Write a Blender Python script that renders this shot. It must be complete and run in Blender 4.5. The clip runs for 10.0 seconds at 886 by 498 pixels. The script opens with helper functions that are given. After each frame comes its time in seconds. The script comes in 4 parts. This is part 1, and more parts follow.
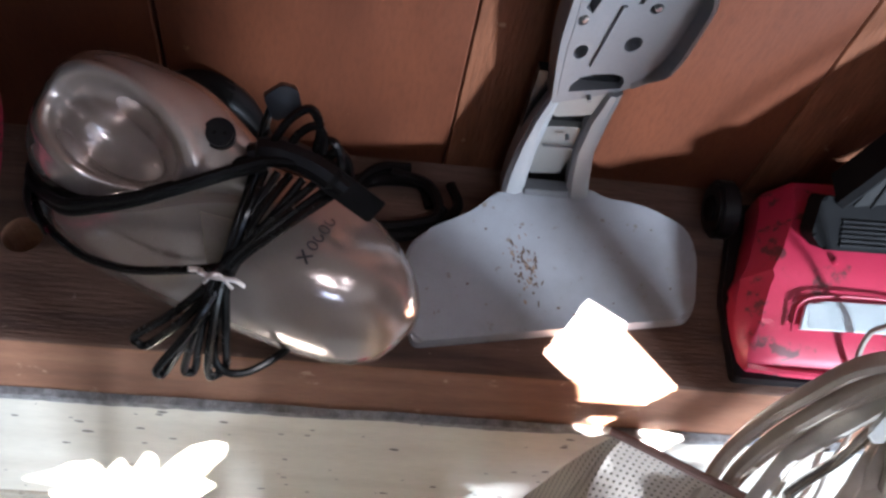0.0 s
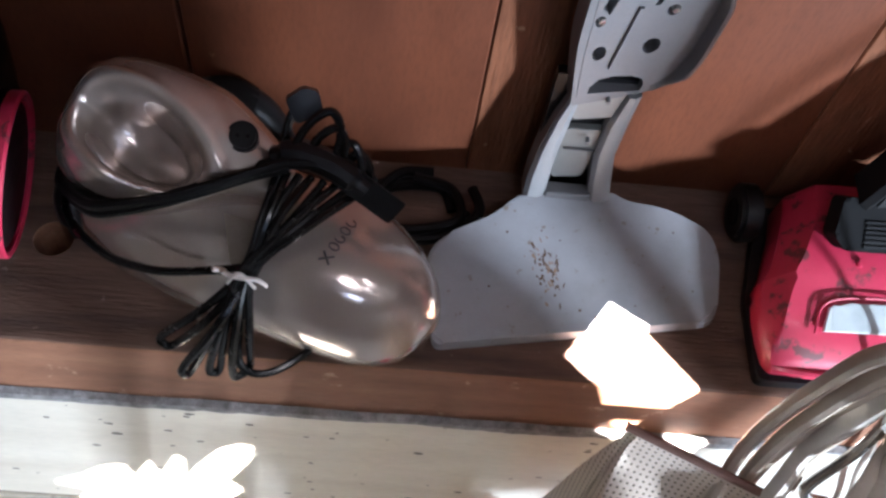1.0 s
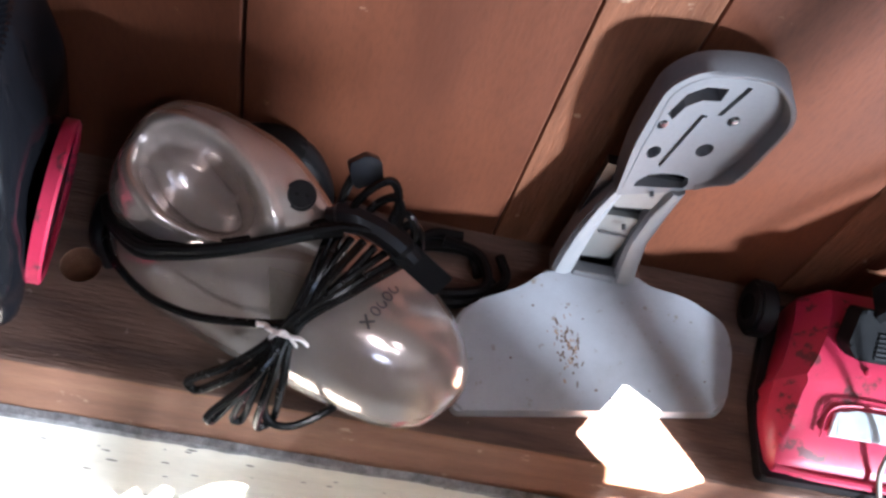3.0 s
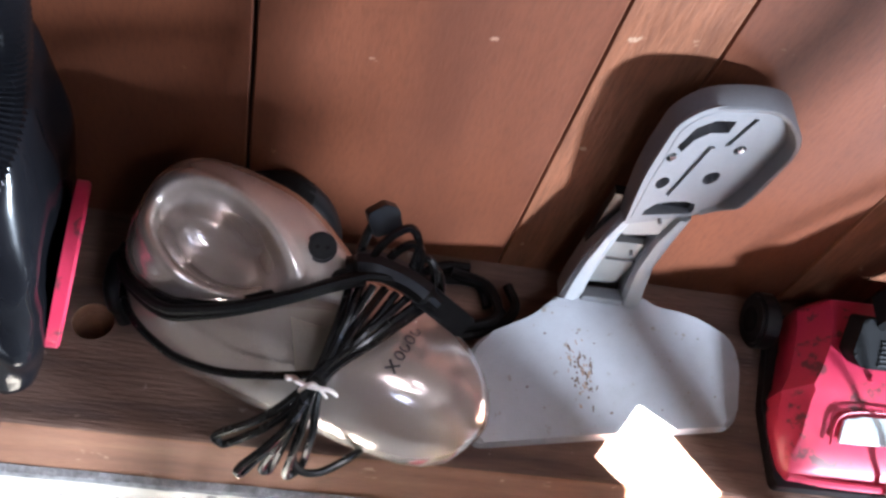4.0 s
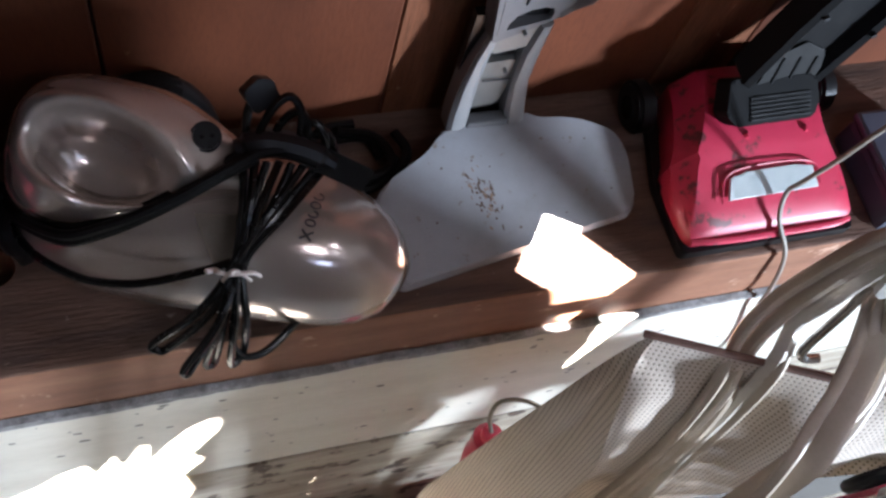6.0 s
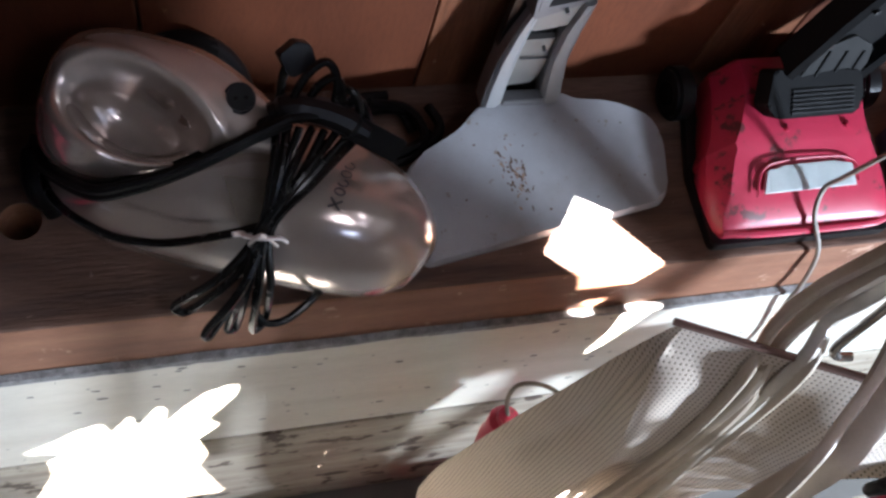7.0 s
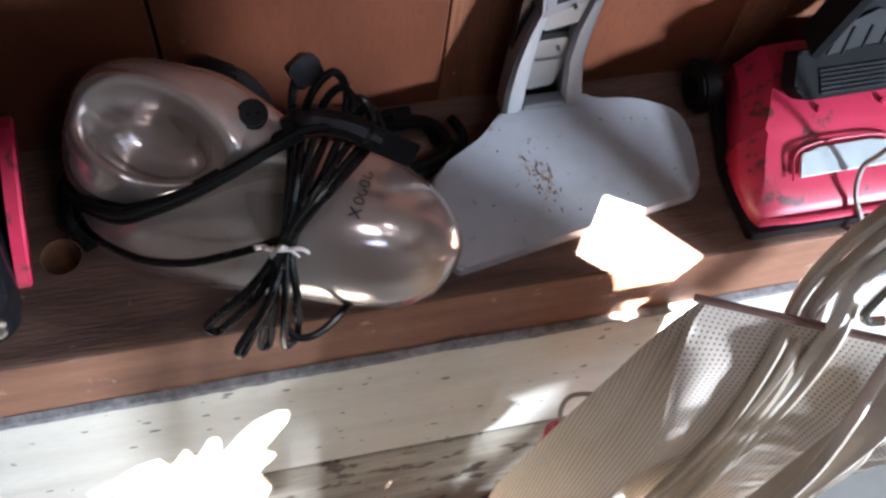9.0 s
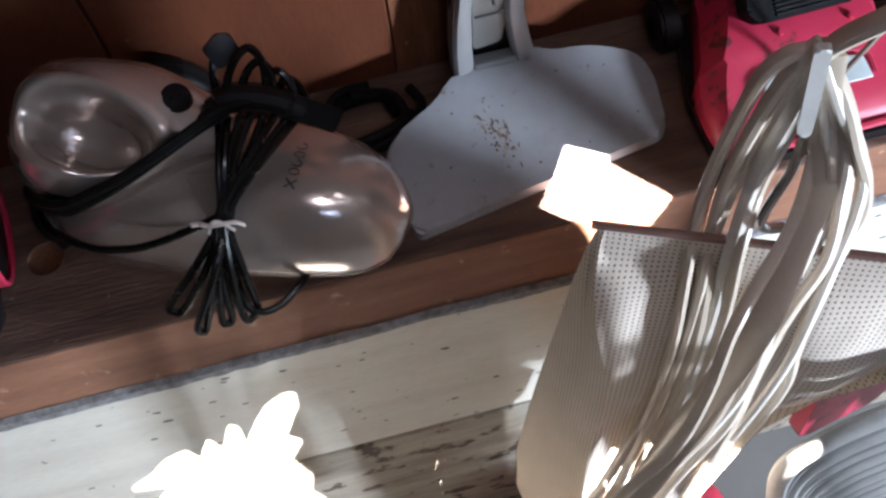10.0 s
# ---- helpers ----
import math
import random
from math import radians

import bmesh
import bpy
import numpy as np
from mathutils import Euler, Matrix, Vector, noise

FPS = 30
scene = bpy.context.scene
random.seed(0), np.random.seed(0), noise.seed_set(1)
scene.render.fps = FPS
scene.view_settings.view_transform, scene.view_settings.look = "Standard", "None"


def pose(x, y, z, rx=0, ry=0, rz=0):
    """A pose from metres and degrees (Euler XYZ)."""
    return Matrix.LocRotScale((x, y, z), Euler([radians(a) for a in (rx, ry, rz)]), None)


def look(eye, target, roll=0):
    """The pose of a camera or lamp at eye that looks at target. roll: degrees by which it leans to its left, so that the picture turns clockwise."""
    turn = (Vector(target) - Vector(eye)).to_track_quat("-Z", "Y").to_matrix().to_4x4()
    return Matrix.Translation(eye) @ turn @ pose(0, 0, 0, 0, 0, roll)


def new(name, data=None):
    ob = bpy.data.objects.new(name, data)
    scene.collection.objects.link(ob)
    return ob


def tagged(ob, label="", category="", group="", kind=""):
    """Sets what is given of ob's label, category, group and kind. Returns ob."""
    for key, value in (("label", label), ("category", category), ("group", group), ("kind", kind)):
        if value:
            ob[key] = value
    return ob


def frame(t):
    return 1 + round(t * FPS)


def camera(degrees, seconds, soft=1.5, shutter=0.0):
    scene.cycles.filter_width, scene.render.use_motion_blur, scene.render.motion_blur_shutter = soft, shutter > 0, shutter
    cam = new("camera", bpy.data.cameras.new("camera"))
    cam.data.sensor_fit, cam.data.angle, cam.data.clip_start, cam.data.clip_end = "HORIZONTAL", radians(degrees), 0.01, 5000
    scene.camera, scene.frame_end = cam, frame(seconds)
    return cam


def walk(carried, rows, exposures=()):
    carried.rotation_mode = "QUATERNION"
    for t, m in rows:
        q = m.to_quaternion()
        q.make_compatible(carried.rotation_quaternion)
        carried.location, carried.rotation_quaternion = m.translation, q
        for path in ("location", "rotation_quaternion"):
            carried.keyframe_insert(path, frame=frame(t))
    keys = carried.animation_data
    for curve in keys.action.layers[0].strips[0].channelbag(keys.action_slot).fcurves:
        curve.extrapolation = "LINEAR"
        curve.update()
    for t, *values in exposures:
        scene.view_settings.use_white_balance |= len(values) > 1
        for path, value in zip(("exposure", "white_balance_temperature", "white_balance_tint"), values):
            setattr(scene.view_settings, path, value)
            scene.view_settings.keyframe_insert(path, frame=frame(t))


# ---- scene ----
from mathutils.bvhtree import BVHTree

cam = camera(49.5, 10.0, soft=2.6)
PATH = [
    (0, (-0.32, -0.335, 0.822), (-0.124, 0.645, -0.911), 14.7),
    (0.5, (-0.315, -0.342, 0.822), (-0.171, 0.659, -0.903), 12.3),
    (1, (-0.309, -0.349, 0.824), (-0.184, 0.657, -0.901), 10.9),
    (1.5, (-0.321, -0.344, 0.824), (-0.181, 0.663, -0.899), 11.7),
    (2, (-0.322, -0.339, 0.827), (-0.174, 0.673, -0.892), 12.8),
    (2.5, (-0.354, -0.326, 0.833), (-0.122, 0.705, -0.865), 20.3),
    (2.7, (-0.373, -0.323, 0.838), (-0.145, 0.721, -0.853), 21.6),
    (3.8, (-0.437, -0.305, 0.862), (-0.203, 0.737, -0.829), 21.2),
    (4, (-0.45, -0.296, 0.864), (-0.139, 0.745, -0.815), 21.9),
    (4.5, (-0.46, -0.282, 0.868), (0.021, 0.704, -0.804), 22.7),
    (5, (-0.466, -0.297, 0.879), (0.089, 0.603, -0.818), 24.1),
    (5.5, (-0.473, -0.302, 0.874), (0.063, 0.504, -0.876), 23.9),
    (6, (-0.464, -0.309, 0.871), (0.075, 0.446, -0.901), 24.0),
    (7.5, (-0.47, -0.31, 0.854), (0.008, 0.423, -0.945), 26.1),
    (8, (-0.455, -0.317, 0.855), (0.019, 0.428, -0.939), 25.0),
    (8.5, (-0.45, -0.316, 0.86), (-0.036, 0.494, -0.921), 18.7),
    (9, (-0.428, -0.353, 0.848), (-0.078, 0.499, -0.927), 11.3),
    (9.5, (-0.35, -0.392, 0.838), (-0.08, 0.46, -0.951), 0.7),
    (9.8, (-0.3, -0.424, 0.832), (-0.144, 0.486, -0.942), -6.3),
    (10, (-0.284, -0.427, 0.837), (-0.178, 0.493, -0.936), -8.3),
]
EXPOSURE = [(0, 6.20), (2, 6.34), (2.5, 6.52), (2.7, 6.64), (3.8, 7.03), (4.5, 6.77), (5, 6.27), (5.5, 6.14), (6, 5.85), (7.5, 5.78), (8, 5.74), (8.5, 5.93), (9, 6.20), (10, 5.75)]
walk(cam, [(t, look(e, g, r)) for t, e, g, r in PATH], EXPOSURE)

# ---- light ----
world = bpy.data.worlds.new("world")
scene.world = world
world.use_nodes = True
wt = world.node_tree
sky = wt.nodes.new("ShaderNodeTexSky")
sky.sky_type, sky.sun_disc = "NISHITA", False
SUN_WAY = Vector((-0.25, 0.35, -1.0)).normalized()
sky.sun_elevation = math.asin(-SUN_WAY.z)
sky.sun_rotation = math.atan2(-SUN_WAY.x, -SUN_WAY.y)
wt.links.new(sky.outputs[0], wt.nodes["Background"].inputs[0])
wt.nodes["Background"].inputs[1].default_value = 0.05
sun = new("sun", bpy.data.lights.new("sun", "SUN"))
sun.data.energy, sun.data.angle, sun.data.color = 5.0, radians(0.25), (1.0, 0.97, 0.95)
sun.matrix_world = look((0, 0, 3), Vector((0, 0, 3)) + SUN_WAY)
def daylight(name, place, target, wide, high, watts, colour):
    """An area lamp set in an unseen opening, as daylight or added fill."""
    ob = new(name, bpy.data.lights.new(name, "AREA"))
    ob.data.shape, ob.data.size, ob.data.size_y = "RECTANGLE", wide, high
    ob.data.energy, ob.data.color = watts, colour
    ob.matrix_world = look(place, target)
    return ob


# Low lamp: added fill. Upper lamp: daylight inferred from the cast shadows, window unseen.
daylight("low_fill_lamp", (1.57, -1.12, -0.70), (-0.35, 0.10, -0.05), 0.30, 0.45, 0.30, (0.70, 0.82, 1.0))
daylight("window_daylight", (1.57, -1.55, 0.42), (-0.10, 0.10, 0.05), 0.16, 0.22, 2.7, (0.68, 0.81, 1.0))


# ---- building helpers ----
def thing(name, base, label, category, group="", kind=""):
    ob = new(name)
    ob.empty_display_size = 0.02
    ob.location = base
    return tagged(ob, label, category, group, kind)


def base_of(ob):
    while ob.parent:
        ob = ob.parent
    return ob.location.copy()


def part(name, bm, mat, parent=None, label="", smooth=False, angle=35):
    """One mesh object, modelled in world places, under a thing or a part."""
    if parent is not None:
        bmesh.ops.translate(bm, verts=bm.verts, vec=-base_of(parent))
    bmesh.ops.recalc_face_normals(bm, faces=bm.faces)
    me = bpy.data.meshes.new(name)
    bm.to_mesh(me)
    bm.free()
    for m in (mat if isinstance(mat, (list, tuple)) else [mat]):
        me.materials.append(m)
    if smooth:
        for p in me.polygons:
            p.use_smooth = True
        me.set_sharp_from_angle(angle=radians(angle))
    ob = new(name, me)
    if parent is not None:
        ob.parent = parent
    return tagged(ob, label)


def box(x0, x1, y0, y1, z0, z1, bevel=0.0, seg=2):
    bm = bmesh.new()
    bmesh.ops.create_cube(bm, size=1.0, matrix=Matrix.LocRotScale(
        ((x0 + x1) / 2, (y0 + y1) / 2, (z0 + z1) / 2), None, (x1 - x0, y1 - y0, z1 - z0)))
    if bevel:
        bmesh.ops.bevel(bm, geom=bm.edges[:], offset=bevel, segments=seg, affect="EDGES", profile=0.6)
    return bm


def prism(outline, m, depth, bevel=0.0, seg=2):
    """A flat outline (u, v) raised by depth along its normal, then placed by the matrix m."""
    bm = bmesh.new()
    low = [bm.verts.new((u, v, 0)) for u, v in outline]
    high = [bm.verts.new((u, v, depth)) for u, v in outline]
    n = len(outline)
    bm.faces.new(low[::-1])
    top = bm.faces.new(high)
    for i in range(n):
        bm.faces.new((low[i], low[(i + 1) % n], high[(i + 1) % n], high[i]))
    if bevel:
        bmesh.ops.bevel(bm, geom=list(top.edges), offset=bevel, segments=seg, affect="EDGES", profile=0.6)
    bmesh.ops.transform(bm, matrix=m, verts=bm.verts)
    return bm


def rounded(points, r, seg=5):
    """An outline with its corners rounded; r may be one radius or one for each corner."""
    out, n = [], len(points)
    for i in range(n):
        p, a, b = Vector(points[i]), Vector(points[i - 1]), Vector(points[(i + 1) % n])
        rr = r[i] if isinstance(r, (list, tuple)) else r
        da, db = (a - p), (b - p)
        rr = min(rr, da.length * 0.48, db.length * 0.48)
        if rr < 1e-5:
            out.append(tuple(p))
            continue
        s, e = p + da.normalized() * rr, p + db.normalized() * rr
        for k in range(seg + 1):
            t = k / seg
            out.append(tuple((1 - t) ** 2 * s + 2 * t * (1 - t) * p + t * t * e))
    return out


def spline(points, steps=6):
    """A smooth way through points (Catmull-Rom)."""
    ps = [Vector(p) for p in points]
    ps = [2 * ps[0] - ps[1]] + ps + [2 * ps[-1] - ps[-2]]
    out = []
    for i in range(1, len(ps) - 2):
        for k in range(steps):
            t = k / steps
            a, b, c, d = ps[i - 1:i + 3]
            out.append(0.5 * ((2 * b) + (c - a) * t + (2 * a - 5 * b + 4 * c - d) * t * t + (3 * b - a - 3 * c + d) * t ** 3))
    out.append(ps[-2])
    return out


def tube(points, r, sides=8, steps=6, bm=None, flat=1.0, closed=False):
    """A round (or flattened) cord along a smooth way; r one radius or one for each point."""
    bm = bm or bmesh.new()
    way = spline(points, steps) if steps > 1 else [Vector(p) for p in points]
    n = len(way)
    up = None
    rings = []
    for i, p in enumerate(way):
        d = (way[min(i + 1, n - 1)] - way[max(i - 1, 0)]).normalized()
        if up is None:
            up = d.orthogonal().normalized() if abs(d.z) > 0.95 else (Vector((0, 0, 1)) - d * d.z).normalized()
        up = (up - d * up.dot(d)).normalized()
        side = d.cross(up)
        rr = r if not isinstance(r, (list, tuple)) else r[min(int(i / max(n - 1, 1) * (len(r) - 1) + 0.5), len(r) - 1)]
        rings.append([bm.verts.new(p + rr * (math.cos(a) * side + flat * math.sin(a) * up))
                      for a in (2 * math.pi * k / sides for k in range(sides))])
    for a, b in zip(rings, rings[1:]):
        for k in range(sides):
            bm.faces.new((a[k], a[(k + 1) % sides], b[(k + 1) % sides], b[k]))
    bm.faces.new(rings[0][::-1])
    bm.faces.new(rings[-1])
    return bm


def loft(rings, bm=None, caps=True):
    """A skin over rings of equally many places."""
    bm = bm or bmesh.new()
    vs = [[bm.verts.new(p) for p in ring] for ring in rings]
    for a, b in zip(vs, vs[1:]):
        n = len(a)
        for k in range(n):
            bm.faces.new((a[k], a[(k + 1) % n], b[(k + 1) % n], b[k]))
    if caps:
        bm.faces.new(vs[0][::-1])
        bm.faces.new(vs[-1])
    return bm


def cyl(a, b, r0, r1=None, sides=20, bevel=0.0):
    a, b = Vector(a), Vector(b)
    r1 = r0 if r1 is None else r1
    d = b - a
    bm = bmesh.new()
    m = Matrix.Translation((a + b) / 2) @ d.to_track_quat("Z", "Y").to_matrix().to_4x4()
    bmesh.ops.create_cone(bm, cap_ends=True, segments=sides, radius1=r0, radius2=r1, depth=d.length, matrix=m)
    if bevel:
        ends = [f for f in bm.faces if len(f.verts) == sides]
        bmesh.ops.bevel(bm, geom=list({e for f in ends for e in f.edges}), offset=bevel, segments=2, affect="EDGES")
    return bm


def joined(*bms):
    out = bmesh.new()
    for b in bms:
        me = bpy.data.meshes.new("tmp")
        b.to_mesh(me)
        b.free()
        out.from_mesh(me)
        bpy.data.meshes.remove(me)
    return out


def plane(o, u, v):
    """A matrix whose x runs along u, y along v (made square to u), z out of both, at o."""
    u = Vector(u).normalized()
    w = u.cross(Vector(v)).normalized()
    v = w.cross(u)
    m = Matrix((u, v, w)).transposed().to_4x4()
    m.translation = o
    return m


def sheet(outer, holes, depth, m):
    """A flat sheet (u, v) of some thickness with openings through it, placed by m."""
    bm = bmesh.new()
    edges = []
    for loop in (outer, *holes):
        vs = [bm.verts.new((u, v, 0)) for u, v in loop]
        edges += [bm.edges.new((vs[i], vs[(i + 1) % len(vs)])) for i in range(len(vs))]
    bmesh.ops.triangle_fill(bm, edges=edges, use_beauty=True, use_dissolve=False, normal=(0, 0, 1))
    got = bmesh.ops.extrude_face_region(bm, geom=bm.faces[:])
    bmesh.ops.translate(bm, vec=(0, 0, depth), verts=[v for v in got["geom"] if isinstance(v, bmesh.types.BMVert)])
    bmesh.ops.transform(bm, matrix=m, verts=bm.verts)
    return bm


def ring_of(cx, cy, rx, ry=None, n=14, turn=0.0):
    ry = ry or rx
    c, s = math.cos(radians(turn)), math.sin(radians(turn))
    out = []
    for k in range(n):
        a = 2 * math.pi * k / n
        u, v = rx * math.cos(a), ry * math.sin(a)
        out.append((cx + u * c - v * s, cy + u * s + v * c))
    return out


def smooth(t):
    t = max(0.0, min(1.0, t))
    return t * t * (3 - 2 * t)


# ---- materials ----
def material(name, colour, rough=0.5, metal=0.0, second=None, scale=30.0, amount=0.5, stretch=(1, 1, 1), fine=0.0,
             fine_scale=400.0, bump=0.0, spots=None, spot_scale=60.0, spot_level=0.7, coat=0.0, rough_var=0.1, rnd=0.0, sheen=0.0, spec=0.5):
    """A surface: base colour mixed with a second one by a stretched noise, fine grain, spots of dirt, bump."""
    m = bpy.data.materials.new(name)
    m.use_nodes = True
    nt = m.node_tree
    b = nt.nodes["Principled BSDF"]
    N, L = nt.nodes.new, nt.links.new
    tc = N("ShaderNodeTexCoord")
    mp = N("ShaderNodeMapping")
    mp.inputs["Scale"].default_value = stretch
    L(tc.outputs["Object"], mp.inputs[0])

    def tex(s, detail=4.0, vec=None, rough_=0.6):
        t = N("ShaderNodeTexNoise")
        t.inputs["Scale"].default_value, t.inputs["Detail"].default_value = s, detail
        t.inputs["Roughness"].default_value = rough_
        L(vec or mp.outputs[0], t.inputs["Vector"])
        return t.outputs["Fac"]

    def ramp(v, lo, hi):
        r = N("ShaderNodeMapRange")
        r.inputs["From Min"].default_value, r.inputs["From Max"].default_value = lo, hi
        L(v, r.inputs["Value"])
        return r.outputs["Result"]

    def mix(f, a, c):
        x = N("ShaderNodeMix")
        x.data_type = "RGBA"
        for k, val in ((0, f), (6, a), (7, c)):
            if isinstance(val, (tuple, list)):
                x.inputs[k].default_value = (*val, 1)
            elif isinstance(val, float):
                x.inputs[k].default_value = val
            else:
                L(val, x.inputs[k])
        return x.outputs[2]

    def mul(v, k):
        x = N("ShaderNodeMath")
        x.operation = "MULTIPLY"
        L(v, x.inputs[0])
        x.inputs[1].default_value = k
        return x.outputs[0]

    second = second or tuple(c * 0.7 for c in colour)
    big = tex(scale)
    col = mix(mul(ramp(big, 0.35, 0.7), amount), colour, second)
    small = tex(fine_scale, 3.0)
    if fine:
        col = mix(mul(ramp(small, 0.45, 0.75), fine), col, tuple(c * 0.45 for c in colour))
    if rnd:
        oi = N("ShaderNodeObjectInfo")
        col = mix(mul(oi.outputs["Random"], rnd), col, second)
    if spots:
        sp = ramp(tex(spot_scale, 5.0, tc.outputs["Object"]), spot_level, spot_level + 0.06)
        col = mix(sp, col, spots)
    L(col, b.inputs["Base Color"])
    b.inputs["Metallic"].default_value = metal
    b.inputs["Specular IOR Level"].default_value = spec
    if rough_var:
        rr = N("ShaderNodeMapRange")
        rr.inputs["To Min"].default_value, rr.inputs["To Max"].default_value = max(rough - rough_var, 0.02), min(rough + rough_var, 1)
        L(tex(scale * 2.2), rr.inputs["Value"])
        L(rr.outputs["Result"], b.inputs["Roughness"])
    else:
        b.inputs["Roughness"].default_value = rough
    if coat:
        b.inputs["Coat Weight"].default_value, b.inputs["Coat Roughness"].default_value = coat, 0.08
    if sheen:
        b.inputs["Sheen Weight"].default_value = sheen
    if bump:
        bp = N("ShaderNodeBump")
        bp.inputs["Strength"].default_value, bp.inputs["Distance"].default_value = bump, 0.002
        L(small, bp.inputs["Height"])
        L(bp.outputs[0], b.inputs["Normal"])
    return m


WALL_WOOD = material("varnished_panel_wood", (0.140, 0.0425, 0.0195), 0.58, spec=0.2, second=(0.070, 0.0205, 0.010), scale=6, stretch=(1.3, 1, 0.35), fine=0.5, fine_scale=200, bump=0.12, amount=0.9, rnd=0.3, spots=(0.26, 0.14, 0.09), spot_scale=26, spot_level=0.69)
ROUGH_WOOD = material("rough_sawn_panel_wood", (0.20, 0.075, 0.037), 0.65, spec=0.2, second=(0.115, 0.040, 0.019), scale=22, stretch=(2.5, 1, 0.35), fine=0.7, fine_scale=110, bump=0.5, amount=1.0, spots=(0.32, 0.20, 0.13), spot_scale=40, spot_level=0.65)
BEAM_WOOD = material("old_brown_beam", (0.30, 0.142, 0.084), 0.68, spec=0.2, spots=(0.44, 0.27, 0.19), spot_scale=22, spot_level=0.62, second=(0.165, 0.074, 0.045), scale=14, stretch=(0.25, 1.4, 1.4), fine=0.5, fine_scale=260, bump=0.25, amount=0.9)
# Wear and grain, plus a darker base that holds the ledge top's shade.
BEAM_TOP = material("weathered_shaded_beam_top", (0.175, 0.098, 0.070), 0.78, spec=0.2, second=(0.034, 0.021, 0.017), scale=16, stretch=(0.18, 1.6, 1.4), fine=0.6, fine_scale=200, bump=0.7, amount=1.0, spots=(0.24, 0.17, 0.14), spot_scale=45, spot_level=0.66)
WHITE_PAINT = material("yellowed_white_paint", (0.67, 0.635, 0.54), 0.5, second=(0.52, 0.475, 0.385), scale=8, stretch=(0.35, 1, 1.8), fine=0.25, fine_scale=150, bump=0.06, amount=0.7)


def specked(m, scale, size, colour, stretch=(1, 1, 1.5), share=0.45):
    """Adds small dark scattered specks to a material's base colour."""
    nt = m.node_tree
    N, L = nt.nodes.new, nt.links.new
    bs = nt.nodes["Principled BSDF"]
    src = bs.inputs["Base Color"].links[0].from_socket
    tc, mp = N("ShaderNodeTexCoord"), N("ShaderNodeMapping")
    mp.inputs["Scale"].default_value = stretch
    L(tc.outputs["Object"], mp.inputs[0])
    wob = N("ShaderNodeTexNoise")
    wob.inputs["Scale"].default_value = 90.0
    L(tc.outputs["Object"], wob.inputs["Vector"])
    add = N("ShaderNodeMix")
    add.data_type = "VECTOR"
    add.inputs[0].default_value = 0.006
    L(mp.outputs[0], add.inputs[4])
    L(wob.outputs["Color"], add.inputs[5])
    vo = N("ShaderNodeTexVoronoi")
    vo.inputs["Scale"].default_value = scale
    L(add.outputs[1], vo.inputs["Vector"])
    sep = N("ShaderNodeSeparateColor")
    L(vo.outputs["Color"], sep.inputs[0])
    rad = N("ShaderNodeMapRange")
    rad.inputs["From Min"].default_value, rad.inputs["From Max"].default_value = 1.0 - share, 1.0
    rad.inputs["To Min"].default_value, rad.inputs["To Max"].default_value = 0.0, size
    L(sep.outputs[0], rad.inputs["Value"])
    lt = N("ShaderNodeMath")
    lt.operation = "LESS_THAN"
    L(vo.outputs["Distance"], lt.inputs[0])
    L(rad.outputs["Result"], lt.inputs[1])
    mx = N("ShaderNodeMix")
    mx.data_type = "RGBA"
    mx.inputs[7].default_value = (*colour, 1)
    L(lt.outputs[0], mx.inputs[0])
    L(src, mx.inputs[6])
    L(mx.outputs[2], bs.inputs["Base Color"])


specked(WHITE_PAINT, 44, 0.20, (0.05, 0.04, 0.035), (0.75, 1, 1.35), 0.6)
WORN_PAINT = material("weathered_white_paint", (0.42, 0.37, 0.29), 0.7, second=(0.20, 0.155, 0.115), scale=14, stretch=(0.35, 1, 1.6), fine=0.45, fine_scale=160, bump=0.3, amount=0.9, spots=(0.07, 0.045, 0.03), spot_scale=17, spot_level=0.56)
GREY_EDGE = material("chipped_grey_paint", (0.29, 0.28, 0.275), 0.8, second=(0.10, 0.09, 0.088), scale=90, fine=0.7, bump=1.0, amount=0.9)
CONCRETE = material("dusty_concrete", (0.15, 0.142, 0.13), 0.85, second=(0.10, 0.094, 0.087), scale=8, fine=0.3, bump=0.2)
DARK = material("dark_timber", (0.05, 0.035, 0.025), 0.8, scale=10, bump=0.1)
SILVER = material("champagne_metallic_plastic", (0.53, 0.45, 0.40), 0.19, metal=0.6, second=(0.46, 0.385, 0.34), scale=6, fine=0.12, fine_scale=900, rough_var=0.05, coat=0.5, spots=(0.12, 0.09, 0.07), spot_scale=70, spot_level=0.74)
BLACK = material("black_plastic", (0.007, 0.007, 0.008), 0.36, second=(0.012, 0.0115, 0.0115), scale=40, bump=0.05, spec=0.22)
CORD_BLACK = material("black_cord_rubber", (0.005, 0.005, 0.005), 0.25, second=(0.009, 0.009, 0.009), scale=50, spec=0.3)
# Darkened base: the stand head's shade is put into this grey.
GREY = material("grey_dusty_shaded_plastic", (0.105, 0.10, 0.103), 0.5, second=(0.095, 0.09, 0.09), scale=14, fine=0.2, fine_scale=300, bump=0.03, spots=(0.16, 0.12, 0.09), spot_scale=85, spot_level=0.73)
GREY_LIGHT = material("light_grey_plastic", (0.19, 0.19, 0.193), 0.45, second=(0.15, 0.147, 0.147), scale=20, fine=0.1)
RED = material("scuffed_red_plastic", (0.48, 0.024, 0.064), 0.42, second=(0.36, 0.016, 0.042), scale=20, fine=0.12, coat=0.08, spots=(0.12, 0.025, 0.028), spot_scale=42, spot_level=0.59)
LENS = material("clear_ribbed_lens", (0.72, 0.78, 0.78), 0.15, second=(0.5, 0.56, 0.57), scale=40, metal=0.3)
